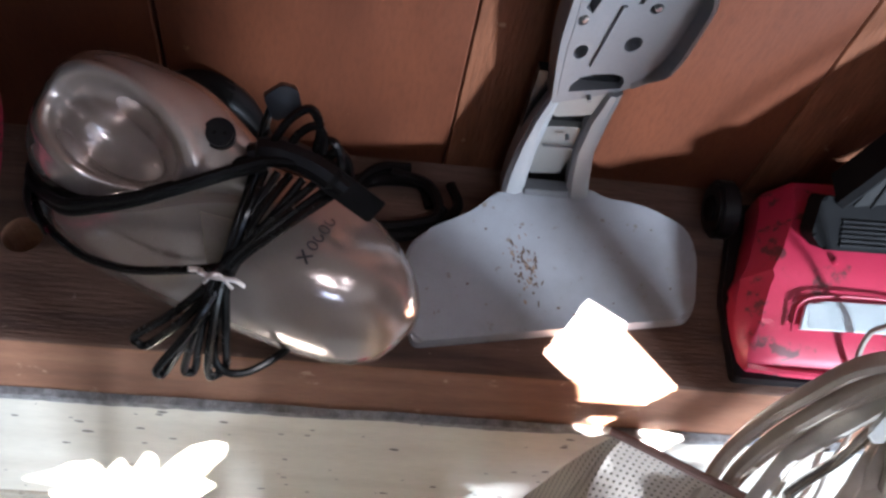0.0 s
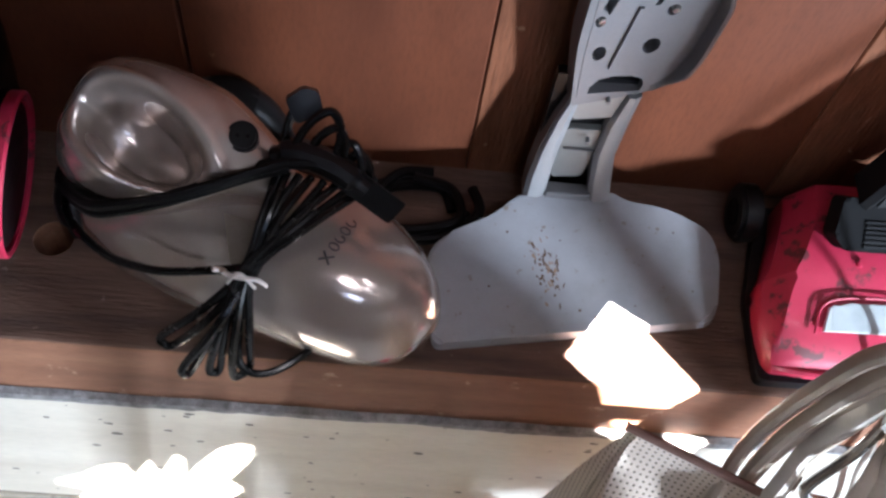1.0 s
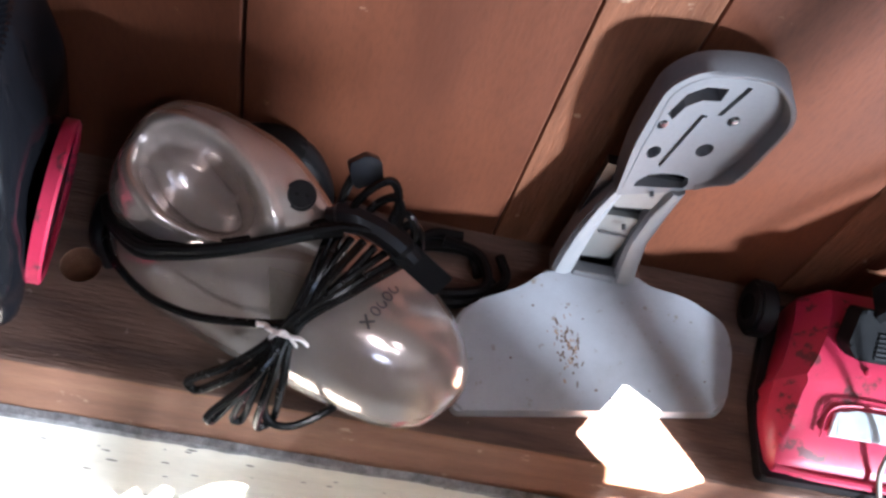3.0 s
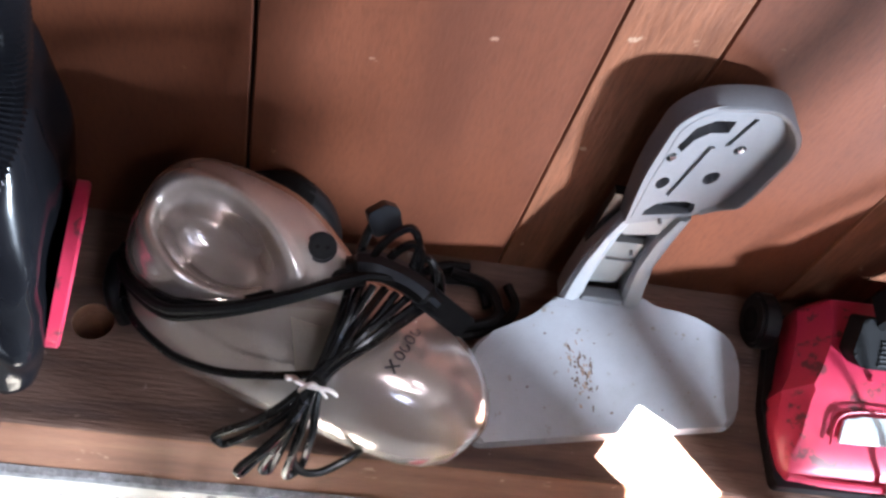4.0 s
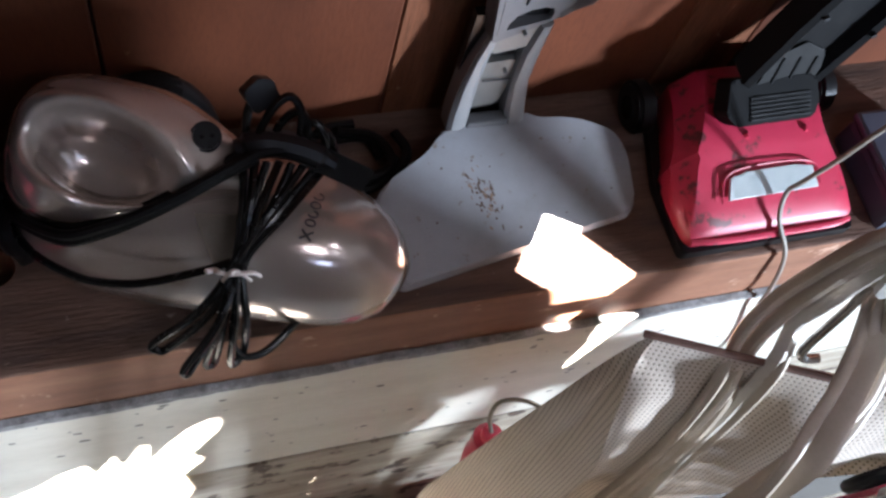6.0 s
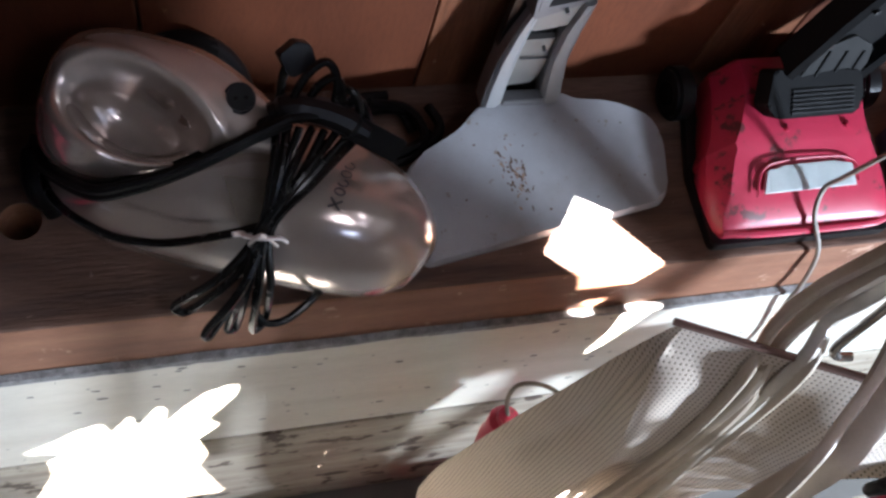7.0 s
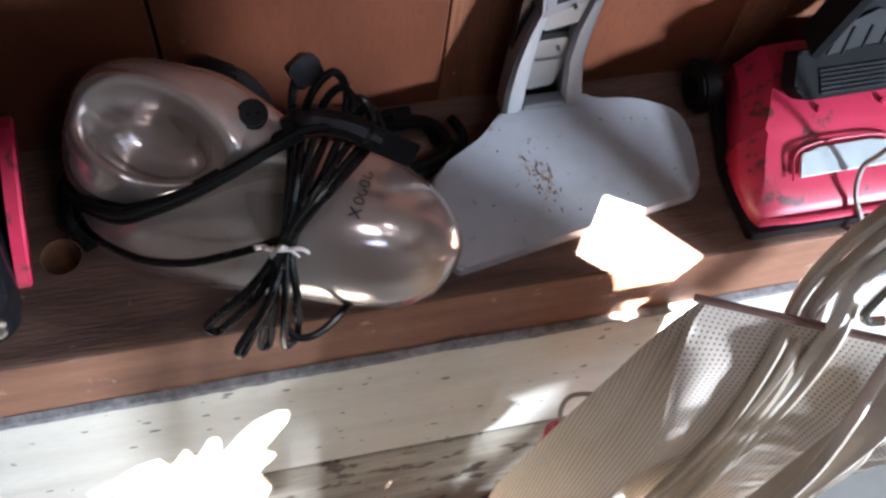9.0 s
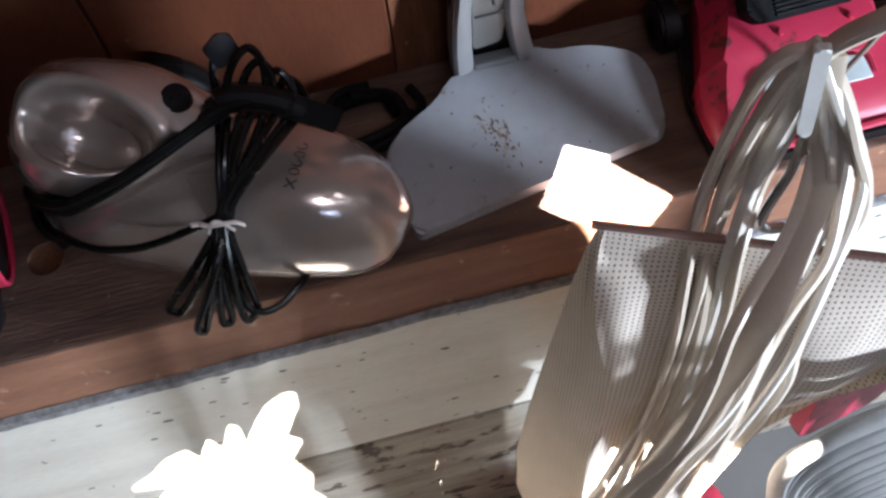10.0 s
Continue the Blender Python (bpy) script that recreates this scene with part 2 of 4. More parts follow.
CORD_BEIGE = material("beige_vinyl_cord", (0.50, 0.42, 0.335), 0.36, second=(0.38, 0.305, 0.23), scale=25, fine=0.1)
CORD_PALE = material("pale_vinyl_cord", (0.60, 0.55, 0.48), 0.32, second=(0.48, 0.42, 0.35), scale=25, fine=0.1)
TIE = material("white_twist_tie", (0.75, 0.68, 0.64), 0.5, scale=50)
CHROME = material("worn_chrome", (0.6, 0.58, 0.56), 0.22, metal=1.0, scale=50)

# ---- setting ----
XL, XR = -1.35, 1.6      # the ends of the bay
WALL_Y = 0.231
ROOF = 1.25
GROUND = -1.1


def setting(name, bm, mat, label, category):
    ob = part(name, bm, mat, None, label)
    return tagged(ob, label, category, kind="structure")


wall_back = thing("wall_north", (0, WALL_Y, 0), "reddish-brown varnished vertical board wall behind the ledge", "wall", kind="structure")
JOINTS = [XL, -1.09, -0.80, -0.50, -0.229, -0.140, 0.092, 0.190, 0.46, 0.74, 1.03, 1.31, XR]
for a, c in zip(JOINTS, JOINTS[1:]):
    gap = 0.0016 if abs(a + 0.50) < 0.01 else 0.0006
    wood = ROUGH_WOOD if min(abs(a + 0.229), abs(a - 0.092)) < 0.01 else WALL_WOOD
    part("board", box(a + gap, c - (0.0016 if abs(c + 0.50) < 0.01 else 0.0006), WALL_Y, WALL_Y + 0.02, -0.05, ROOF, 0.0015, 1), wood, wall_back)
part("backing", box(XL, XR, WALL_Y + 0.021, WALL_Y + 0.04, -0.05, ROOF), DARK, wall_back)


def beam():
    """The timber ledge with a drilled hole."""
    hx, hy, r, h = -0.623, 0.107, 0.019, 0.045
    bm = bmesh.new()
    n = 24

    def quadring(z):
        inner = [bm.verts.new((hx + r * math.cos(2 * math.pi * k / n), hy + r * math.sin(2 * math.pi * k / n), z)) for k in range(n)]
        outer = []
        for k in range(n):
            c, s = math.cos(2 * math.pi * k / n), math.sin(2 * math.pi * k / n)
            f = h / max(abs(c), abs(s))
            outer.append(bm.verts.new((hx + f * c, hy + f * s, z)))
        return inner, outer
    ti, to = quadring(0.0)
    bi, bo = quadring(-0.10)
    for k in range(n):
        j = (k + 1) % n
        bm.faces.new((ti[k], ti[j], to[j], to[k]))
        bm.faces.new((ti[j], ti[k], bi[k], bi[j]))
    bm.faces.new(bi)
    out = joined(bm,
                 box(hx + h, XR, 0.0125, WALL_Y, -0.125, 0, 0.0),
                 box(XL, hx - h, 0.0125, WALL_Y, -0.125, 0, 0.0),
                 box(hx - h, hx + h, 0.0125, hy - h, -0.125, 0, 0.0),
                 box(hx - h, hx + h, hy + h, WALL_Y, -0.125, 0, 0.0))
    bmesh.ops.remove_doubles(out, verts=out.verts, dist=1e-4)
    # the worn front edge
    rows = []
    for k in range(601):
        x = XL + (XR - XL) * k / 600
        w = 0.0035 + 0.0022 * noise.noise((x * 11, 0, 5)) + 0.0016 * noise.noise((x * 55, 2, 5))
        if -0.215 < x < -0.155:
            w += 0.0025 * math.sin((x + 0.215) / 0.06 * math.pi)
        w = max(w, 0.001)
        f = 0.0006 * noise.noise((x * 30, 9, 1))
        rows.append([out.verts.new(p) for p in ((x, 0.0126, -0.125), (x, f, -0.125), (x, f, -0.06), (x, f, -w * 1.5), (x, w * 0.3, -w * 0.55), (x, w * 0.9, -w * 0.12), (x, w * 1.8, 0.0), (x, 0.0126, 0.0))])
    for a, c in zip(rows, rows[1:]):
        for k in range(7):
            out.faces.new((a[k], c[k], c[k + 1], a[k + 1]))
    return out


ledge = setting("ledge", beam(), BEAM_WOOD, "old brown timber ledge with a drilled hole, worn along its edge", "ledge")
# upward faces take the darker material with the shade in its colour
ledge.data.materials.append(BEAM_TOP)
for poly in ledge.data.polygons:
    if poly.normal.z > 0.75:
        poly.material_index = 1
setting("wall_lower", box(XL, XR, -0.006, 0.1, -0.50, -0.126, 0.002, 1), WHITE_PAINT, "yellowed white painted board with dark specks below the ledge", "wall")
setting("wall_base", box(XL, XR, -0.0065, 0.1, GROUND, -0.514, 0.002, 1), WORN_PAINT, "weathered white painted board with dark stains", "wall")
# Unseen sheet, added to stop light behind the gap between the boards.
setting("wall_backing", box(XL, XR, 0.101, 0.125, GROUND, -0.127), DARK, "unseen dark backing added to keep the board gap dark", "wall")
setting("floor", box(XL, XR, -1.9, 0.1, GROUND - 0.05, GROUND), CONCRETE, "unseen concrete floor that bounces a sun patch upward", "floor")
# Unseen plain wall, added to shut out sky light.
setting("wall_west", box(XL - 0.05, XL, -1.9, 0.3, GROUND, ROOF), DARK, "unseen dark side wall added to shut out the sky", "wall")


# An unseen roof, added to shape the sun; its gaps are projected from the patches.
def gap_outline(places):
    """Where the sun's rays to these places pass through the roof: (x, y)."""
    out = []
    for p in places:
        p = Vector(p)
        q = p - SUN_WAY * ((p.z - ROOF) / SUN_WAY.z)
        out.append((q.x, q.y))
    return out


GAP_LEDGE = gap_outline([(-0.088, 0.075, 0.02), (-0.053, 0.061, 0.002), (0.0, 0.0, 0.0), (-0.02, 0, -0.06), (-0.044, 0, -0.123), (-0.058, 0, -0.108), (-0.063, 0, -0.09), (-0.078, 0, -0.081),
                         (-0.084, 0, -0.04), (-0.107, 0.006, 0.0), (-0.128, 0.026, 0.0), (-0.120, 0.036, 0.0), (-0.112, 0.041, 0.012)])
GAP_SPOT = gap_outline([(-0.076, 0, -0.122), (-0.066, 0, -0.118), (-0.052, 0, -0.128), (-0.046, 0, -0.142), (-0.052, 0, -0.150), (-0.064, 0, -0.140)])
GAP_STRIP = gap_outline([(0.0, -0.006, -0.108), (0.02, -0.006, -0.104), (0.043, -0.006, -0.118), (0.040, -0.006, -0.16), (0.03, -0.006, -0.22), (0.016, -0.006, -0.289), (0.008, -0.006, -0.29), (0.012, -0.006, -0.2), (0.004, -0.006, -0.14)])
GAP_LEAVES = gap_outline([(-0.705, -0.006, -0.44), (-0.66, -0.006, -0.40), (-0.63, -0.006, -0.36), (-0.60, -0.006, -0.345), (-0.592, -0.006, -0.390), (-0.565, -0.006, -0.325), (-0.559, -0.006, -0.378),
                          (-0.53, -0.006, -0.295), (-0.522, -0.006, -0.31), (-0.530, -0.006, -0.385), (-0.50, -0.006, -0.31), (-0.475, -0.006, -0.26), (-0.450, -0.006, -0.238), (-0.437, -0.006, -0.245), (-0.441, -0.006, -0.285),
                          (-0.468, -0.006, -0.36), (-0.478, -0.006, -0.385), (-0.462, -0.006, -0.42), (-0.500, 0.004, -0.52), (-0.488, 0.004, -0.62), (-0.505, 0.004, -0.70), (-0.47, 0.004, -0.95), (-0.80, 0.004, -0.95), (-0.70, 0.004, -0.62), (-0.69, 0.004, -0.53), (-0.655, -0.006, -0.47)])
GAP_BAG = gap_outline([(-0.118, -0.262, -0.02), (-0.112, -0.26, 0.06), (-0.10, -0.265, 0.03), (-0.08, -0.265, 0.10), (-0.05, -0.27, 0.06), (-0.035, -0.27, 0.08), (-0.05, -0.275, -0.02), (-0.065, -0.28, -0.15), (-0.075, -0.28, -0.35), (-0.11, -0.262, -0.35)])
# Unseen sun patch on the floor, added to bounce fill light upward.
GAP_FILL = gap_outline([(-0.80, -0.74, -1.0), (-0.6, -0.78, -1.0), (-0.42, -0.74, -1.0), (-0.40, -0.62, -1.0), (-0.54, -0.57, -1.0), (-0.78, -0.60, -1.0)])
setting("ceiling", sheet([(XL, -1.9), (XR, -1.9), (XR, 0.3), (XL, 0.3)], [GAP_LEDGE, GAP_SPOT, GAP_STRIP, GAP_LEAVES, GAP_BAG, GAP_FILL], 0.004, Matrix.Translation((0, 0, ROOF))), DARK, "unseen dark roof with gaps cut to shape the sun patches", "ceiling")
# Unseen wall; its openings are added to hold the two lamps.
setting("wall_east", sheet([(-1.9, GROUND), (0.3, GROUND), (0.3, ROOF), (-1.9, ROOF)], [[(-1.30, -0.96), (-0.94, -0.96), (-0.94, -0.42), (-1.30, -0.42)], [(-1.72, 0.24), (-1.38, 0.24), (-1.38, 0.60), (-1.72, 0.60)]], 0.05, plane((XR, 0, 0), (0, 1, 0), (0, 0, 1))), DARK, "unseen dark side wall with openings added for the two lamps", "wall")
# Unseen too, left solid so that less fill light enters.
setting("wall_south", box(XL, XR, -1.95, -1.9, GROUND, ROOF), DARK, "unseen dark wall added to cut the fill light", "wall")

# grey chipped paint along the foot of the timber, with a ragged lower edge
random.seed(4)
bm = bmesh.new()
xs = [XL + (XR - XL) * k / 460 for k in range(461)]
top, low = [], []
for i, x in enumerate(xs):
    h = 0.011 + 0.007 * noise.noise((x * 9, 0, 0)) + 0.004 * noise.noise((x * 60, 3, 0)) + (0.004 if x < -0.44 else 0.0)
    top.append((x, -0.1145 + 0.003 * noise.noise((x * 14, 7, 0)), max(h, 0.004)))
rows = []
for x, z, h in top:
    rows.append([bm.verts.new((x, -0.0012, z)), bm.verts.new((x, -0.0085, z - 0.002)), bm.verts.new((x, -0.0088, z - h)), bm.verts.new((x, -0.004, z - h - 0.001))])
for a, b in zip(rows, rows[1:]):
    for k in range(3):
        bm.faces.new((a[k], a[k + 1], b[k + 1], b[k]))
setting("trim", bm, GREY_EDGE, "chipped grey paint line under the timber ledge", "trim")


# ---- canister vacuum ----
def canister():
    t = thing("canister_vacuum", (-0.43, 0.09, 0), "glossy champagne canister vacuum with a bundled black cord", "vacuum cleaner")
    n0, dt, lt = Vector((-0.258, 0.022, 0)), Vector((-0.945, 0.327, 0)), Vector((0.327, 0.945, 0))

    def rings(prof, n=48, e=0.86, split=0.42):
        out = []
        for u, hw, top, off in prof:
            ring = []
            for k in range(n):
                a = 2 * math.pi * k / n
                c, s = math.cos(a), math.sin(a)
                cc, ss = math.copysign(abs(c) ** e, c), math.copysign(abs(s) ** e, s)
                low = 0.052 * max(0.0, 1.0 - (u + 0.003) / 0.045) ** 2
                zc = low + (top - low) * split
                ring.append(n0 + dt * u + lt * (off + hw * cc) + Vector((0, 0, zc + (ss * (top - zc) if ss > 0 else ss * (zc - low)))))
            out.append(ring)
        return out

    nose = [(-0.003, 0.005, 0.068, 0.0), (0.0, 0.015, 0.077, 0), (0.007, 0.0285, 0.090, 0), (0.018, 0.042, 0.105, 0), (0.037, 0.0545, 0.119, 0.002), (0.058, 0.063, 0.129, 0.003), (0.084, 0.069, 0.136, 0.005), (0.115, 0.072, 0.139, 0.006)]
    rear = nose + [(0.16, 0.072, 0.136, 0.006), (0.22, 0.071, 0.126, 0.006), (0.28, 0.066, 0.112, 0.008), (0.32, 0.058, 0.098, 0.012), (0.345, 0.045, 0.085, 0.016), (0.352, 0.03, 0.07, 0.016)]
    part("body", loft(rings(rear)), SILVER, t, smooth=True, angle=60)
    # the label panel beside the cord
    pn = [n0 + dt * u + lt * o + Vector((0, 0, z)) for u, o, z in ((0.155, -0.012, 0.1375), (0.150, -0.045, 0.117), (0.168, -0.048, 0.113), (0.19, -0.014, 0.132))]
    b = bmesh.new()
    vs = [b.verts.new(p + Vector((0, -0.0015, 0.0035))) for p in pn]
    f = b.faces.new(vs)
    bmesh.ops.solidify(b, geom=[f], thickness=0.003)
    part("label_panel", b, SILVER_DULL, t)
    # handle housing: a shell with a deep oval grip hollow
    ax = Vector((-0.168, 0.062, 0.0)).normalized()
    centre = Vector((-0.482, 0.123, 0.130))
    up = Vector((0.06, -0.36, 0.93)).normalized()
    side = up.cross(ax).normalized()
    ax = side.cross(up).normalized()
    b = bmesh.new()
    bmesh.ops.create_uvsphere(b, u_segments=120, v_segments=96, radius=1.0)
    for v in b.verts:
        p = v.co.copy()
        q = Vector([math.copysign(abs(c) ** k, c) for c, k in zip(p, (0.60 if p.x > 0 else 0.74, 0.74, 0.74))])
        a, s, h = q.x * (0.101 if q.x > 0 else 0.105), q.y * 0.064, q.z * 0.088
        taper = 1.0 - 0.30 * smooth((-a + 0.0) / 0.094)
        front = 1.0 - 0.62 * smooth((0.045 - a) / 0.13)
        s *= taper * (front * (1.0 + 0.14 * smooth(a / 0.09)) if s > 0 else 1.0)
        h *= 1.0 - 0.10 * smooth(-a / 0.094)
        if h > 0:
            mid, wide = 0.013 - 0.16 * (a - 0.02), 0.039 * (0.62 + 0.38 * front)
            d = ((a - 0.026) / 0.070) ** 2 + ((s - mid) / wide) ** 2
            rho = math.sqrt(d)
            bowl = 0.060 - 0.050 * (1.0 - rho * rho) - 0.10 * (a - 0.028)
            h += (bowl - h) * smooth((1.0 - rho) / 0.48) if rho < 1.0 else 0.0
            h += 0.0035 * math.exp(-((rho - 1.08) / 0.10) ** 2)
        v.co = centre + ax * a + side * s + up * h
        if v.co.z < 0.02:
            v.co.z = 0.02
    part("handle", b, SILVER, t, "champagne grip with an oval finger hollow", smooth=True, angle=80)
    sw = part("power_switch", cyl((-0.4275, 0.106, 0.188), (-0.4255, 0.099, 0.2055), 0.0135, 0.0125, 28, 0.002), BLACK, t, "round black rocker switch", smooth=True)
    for o in (-0.004, 0.004):
        part("switch_mark", cyl((-0.425 + o, 0.0985, 0.2052), (-0.425 + o, 0.0982, 0.2062), 0.0017, sides=10), STRAP, sw)
    part("screw_cap", cyl((-0.4573, 0.1, 0.180), (-0.457, 0.096, 0.2035), 0.0026, sides=12), BLACK, t)
    # maker's mark: a small cross and plain bars
    o, du, dv = Vector((-0.354, 0.034, 0.1375)), Vector((0.011, 0.022, 0.0)).normalized(), Vector((0.86, -0.43, -0.05)).normalized()
    def bar(u0, v0, u1, v1, w=0.0013):
        return tube([o + du * u0 + dv * v0, o + du * u1 + dv * v1], w, sides=6, steps=1, flat=0.5)
    marks = [bar(-0.0045, -0.005, 0.0045, 0.005, 0.001), bar(-0.0045, 0.005, 0.0045, -0.005, 0.001)]
    part("maker_mark", joined(*marks), INK, t, "dark cross mark")
    for k in range(4):
        u = 0.009 + 0.0088 * k
        ring = [o + du * (u + 0.003 + 0.0030 * math.cos(2 * math.pi * i / 12)) + dv * (0.0045 * math.sin(2 * math.pi * i / 12)) + Vector((0, 0, 0.0006)) for i in range(13 if k % 2 == 0 else 9)]
        part("letter_bar", tube(ring, 0.0007, sides=5, steps=1), INK, t)
    # cord: a flat bundle over the body, the tied hank, loops and plug
    r = 0.0037
    band = [(-0.590, 0.118, 0.105), (-0.576, 0.088, 0.130), (-0.543, 0.056, 0.152), (-0.513, 0.052, 0.163), (-0.480, 0.056, 0.172), (-0.447, 0.064, 0.182), (-0.415, 0.076, 0.189), (-0.388, 0.086, 0.192), (-0.35, 0.090, 0.186), (-0.315, 0.078, 0.176)]
    for k in range(6):
        dz, dy = 0.0050 * (k - 2.5), 0.004 * math.sin(k * 1.7)
        part("cord", tube([(x, y + dy - dz * 0.7, z + dz * 0.8 + 0.002 * math.sin(i + k)) for i, (x, y, z) in enumerate(band[:8 if k % 2 else 9])], r * 1.15, 8, 5), STRAP, t, smooth=True)
    part("cord", tube([(-0.588, 0.11, 0.09), (-0.583, 0.085, 0.10), (-0.567, 0.060, 0.106), (-0.538, 0.037, 0.108), (-0.512, 0.027, 0.110), (-0.485, 0.022, 0.114), (-0.443, 0.019, 0.128), (-0.415, 0.02, 0.137)], r, 8, 6), CORD_BLACK, t, smooth=True)
    tie = Vector((-0.414, 0.014, 0.139))
    random.seed(11)
    heads = [(-0.398, 0.086, 0.178), (-0.390, 0.084, 0.182), (-0.380, 0.084, 0.180), (-0.370, 0.082, 0.182), (-0.360, 0.081, 0.178), (-0.350, 0.080, 0.176), (-0.340, 0.079, 0.172), (-0.333, 0.078, 0.168)]
    tails = [(-0.489, -0.012, 0.062), (-0.478, -0.016, 0.055), (-0.466, -0.038, 0.062), (-0.462, -0.036, 0.048), (-0.448, -0.030, 0.045), (-0.440, -0.028, 0.040), (-0.428, -0.034, 0.044), (-0.415, -0.024, 0.040)]
    for k in range(0, 8, 2):
        leg = []
        for j in (k, k + 1):
            h, q = Vector(heads[j]), Vector(tails[j])
            off = Vector((0.0032 * ((j % 4) - 1.5), 0.0, 0.004 * (j // 4)))
            leg.append([h, h.lerp(tie, 0.5) + Vector((0.002 * math.sin(2 * j), -0.004, 0.010 + 0.003 * (j % 2))), tie + off, (q + tie) / 2 + Vector((0.004 * math.sin(j), -0.012, 0.012)), q])
        end = (leg[0][-1] + leg[1][-1]) / 2
        end += (end - tie).normalized() * 0.007
        part("cord", tube(leg[0] + [end] + leg[1][::-1], r, 8, 6), CORD_BLACK, t, smooth=True)
    part("cord", tube([tie + Vector((0.002, -0.004, -0.004)), (-0.424, -0.018, 0.066), (-0.418, -0.030, 0.044), (-0.398, -0.028, 0.036), (-0.372, -0.012, 0.040), (-0.352, 0.004, 0.056), (-0.345, 0.016, 0.062)], r, 8, 6), CORD_BLACK, t, smooth=True)
    for pts in ([(-0.392, 0.090, 0.186), (-0.376, 0.108, 0.212), (-0.358, 0.116, 0.224), (-0.349, 0.106, 0.212), (-0.354, 0.088, 0.186)],
                [(-0.378, 0.092, 0.186), (-0.366, 0.104, 0.205), (-0.352, 0.108, 0.214), (-0.345, 0.100, 0.204), (-0.350, 0.085, 0.182)],
                [(-0.356, 0.092, 0.184), (-0.346, 0.102, 0.200), (-0.337, 0.100, 0.204), (-0.331, 0.090, 0.192), (-0.334, 0.078, 0.172)],
                [(-0.346, 0.092, 0.18), (-0.336, 0.098, 0.196), (-0.326, 0.094, 0.19), (-0.322, 0.082, 0.172)],
                [(-0.395, 0.102, 0.188), (-0.392, 0.112, 0.205), (-0.388, 0.120, 0.214), (-0.384, 0.126, 0.219)]):
        part("cord", tube(pts, r, 8, 6), CORD_BLACK, t, smooth=True)
    # the wrapped middle of the hank and the flat strap
    wrap = [(-0.402, 0.096, 0.184), (-0.385, 0.097, 0.190), (-0.365, 0.093, 0.190), (-0.345, 0.086, 0.186), (-0.325, 0.076, 0.178)]
    part("cord_wrap", tube(wrap, [0.009, 0.013, 0.012, 0.012, 0.008], 10, 5), BLACK, t, smooth=True)
    part("strap", prism(rounded([(0, -0.011), (0.052, -0.012), (0.055, 0.009), (0, 0.011)], 0.003), plane((-0.345, 0.085, 0.184), (0.052, -0.026, -0.014), (0.2, 0.6, 0.5)), 0.004, 0.001), STRAP, t, "dull black rubber strap")
    plug = part("plug", prism(rounded([(-0.012, -0.010), (0.012, -0.010), (0.014, 0.008), (0.004, 0.015), (-0.013, 0.011)], 0.003), plane((-0.380, 0.130, 0.212), (0.9, 0.35, 0.2), (-0.3, 0.6, 0.75)), 0.014, 0.002), BLACK, t, "black mains plug", smooth=True)
    part("twist_tie", tube([tie + Vector(p) for p in ((-0.026, -0.006, 0.012), (-0.019, -0.004, 0.008), (-0.017, -0.008, 0.012), (-0.010, -0.010, 0.010), (0.0, -0.012, 0.012), (0.010, -0.012, 0.010), (0.016, -0.012, 0.002))], 0.0026, 6, 5, flat=0.6), TIE, t, "white twist tie", smooth=True)
    part("twist_tie", tube([tie + Vector(p) for p in ((-0.014, -0.012, 0.004), (-0.008, -0.012, 0.016), (-0.002, -0.010, 0.013), (0.008, -0.016, 0.004))], 0.0024, 6, 5, flat=0.6), TIE, t, "white twist tie", smooth=True)
    # tail: black strain relief and rear grille
    part("rear_cap", tube([(-0.585, 0.10, 0.03), (-0.596, 0.115, 0.05), (-0.598, 0.135, 0.06), (-0.592, 0.155, 0.07)], [0.012, 0.015, 0.014, 0.010], 12, 5), BLACK, t, smooth=True)


SILVER_DULL = material("champagne_label_panel", (0.36, 0.30, 0.25), 0.4, metal=0.3, scale=20, fine=0.2)
INK = material("dark_print", (0.02, 0.018, 0.02), 0.5, scale=60)
STRAP = material("dull_rubber_strap", (0.006, 0.0058, 0.0058), 0.6, scale=30, fine=0.3, spec=0.10)
canister()

hose_end = thing("hose_nozzle", (-0.47, 0.20, 0), "black plastic vacuum nozzle standing behind the canister", "nozzle")
part("nozzle", tube([(-0.54, 0.20, 0.0), (-0.525, 0.206, 0.06), (-0.50, 0.209, 0.095), (-0.465, 0.210, 0.110), (-0.435, 0.209, 0.09), (-0.42, 0.205, 0.05), (-0.42, 0.20, 0.0)], 0.019, 14, 5), BLACK, hose_end, smooth=True)
part("collar", tube([(-0.495, 0.2085, 0.098), (-0.465, 0.2095, 0.110), (-0.445, 0.2092, 0.099)], 0.0205, 14, 5), STRAP, hose_end, smooth=True)
coil = thing("black_cable", (-0.26, 0.17, 0), "coil of black cable lying on the ledge", "cable")
random.seed(5)
for k in range(4):
    cx, cy, rx, ry = -0.290 + 0.010 * (k % 3), 0.170 - 0.004 * (k % 2), 0.046 + 0.005 * (k % 4), 0.032 + 0.003 * (k % 3)
    pts = [(cx + rx * math.cos(a) + random.uniform(-0.006, 0.006), cy + ry * math.sin(a) + random.uniform(-0.004, 0.004), 0.008 + 0.005 * k + 0.002 * math.sin(2 * a + k)) for a in (2 * math.pi * i / 9 + 0.7 * k for i in range(9))]
    part("loop", tube(pts, 0.0055, 8, 5), STRAP, coil, smooth=True)


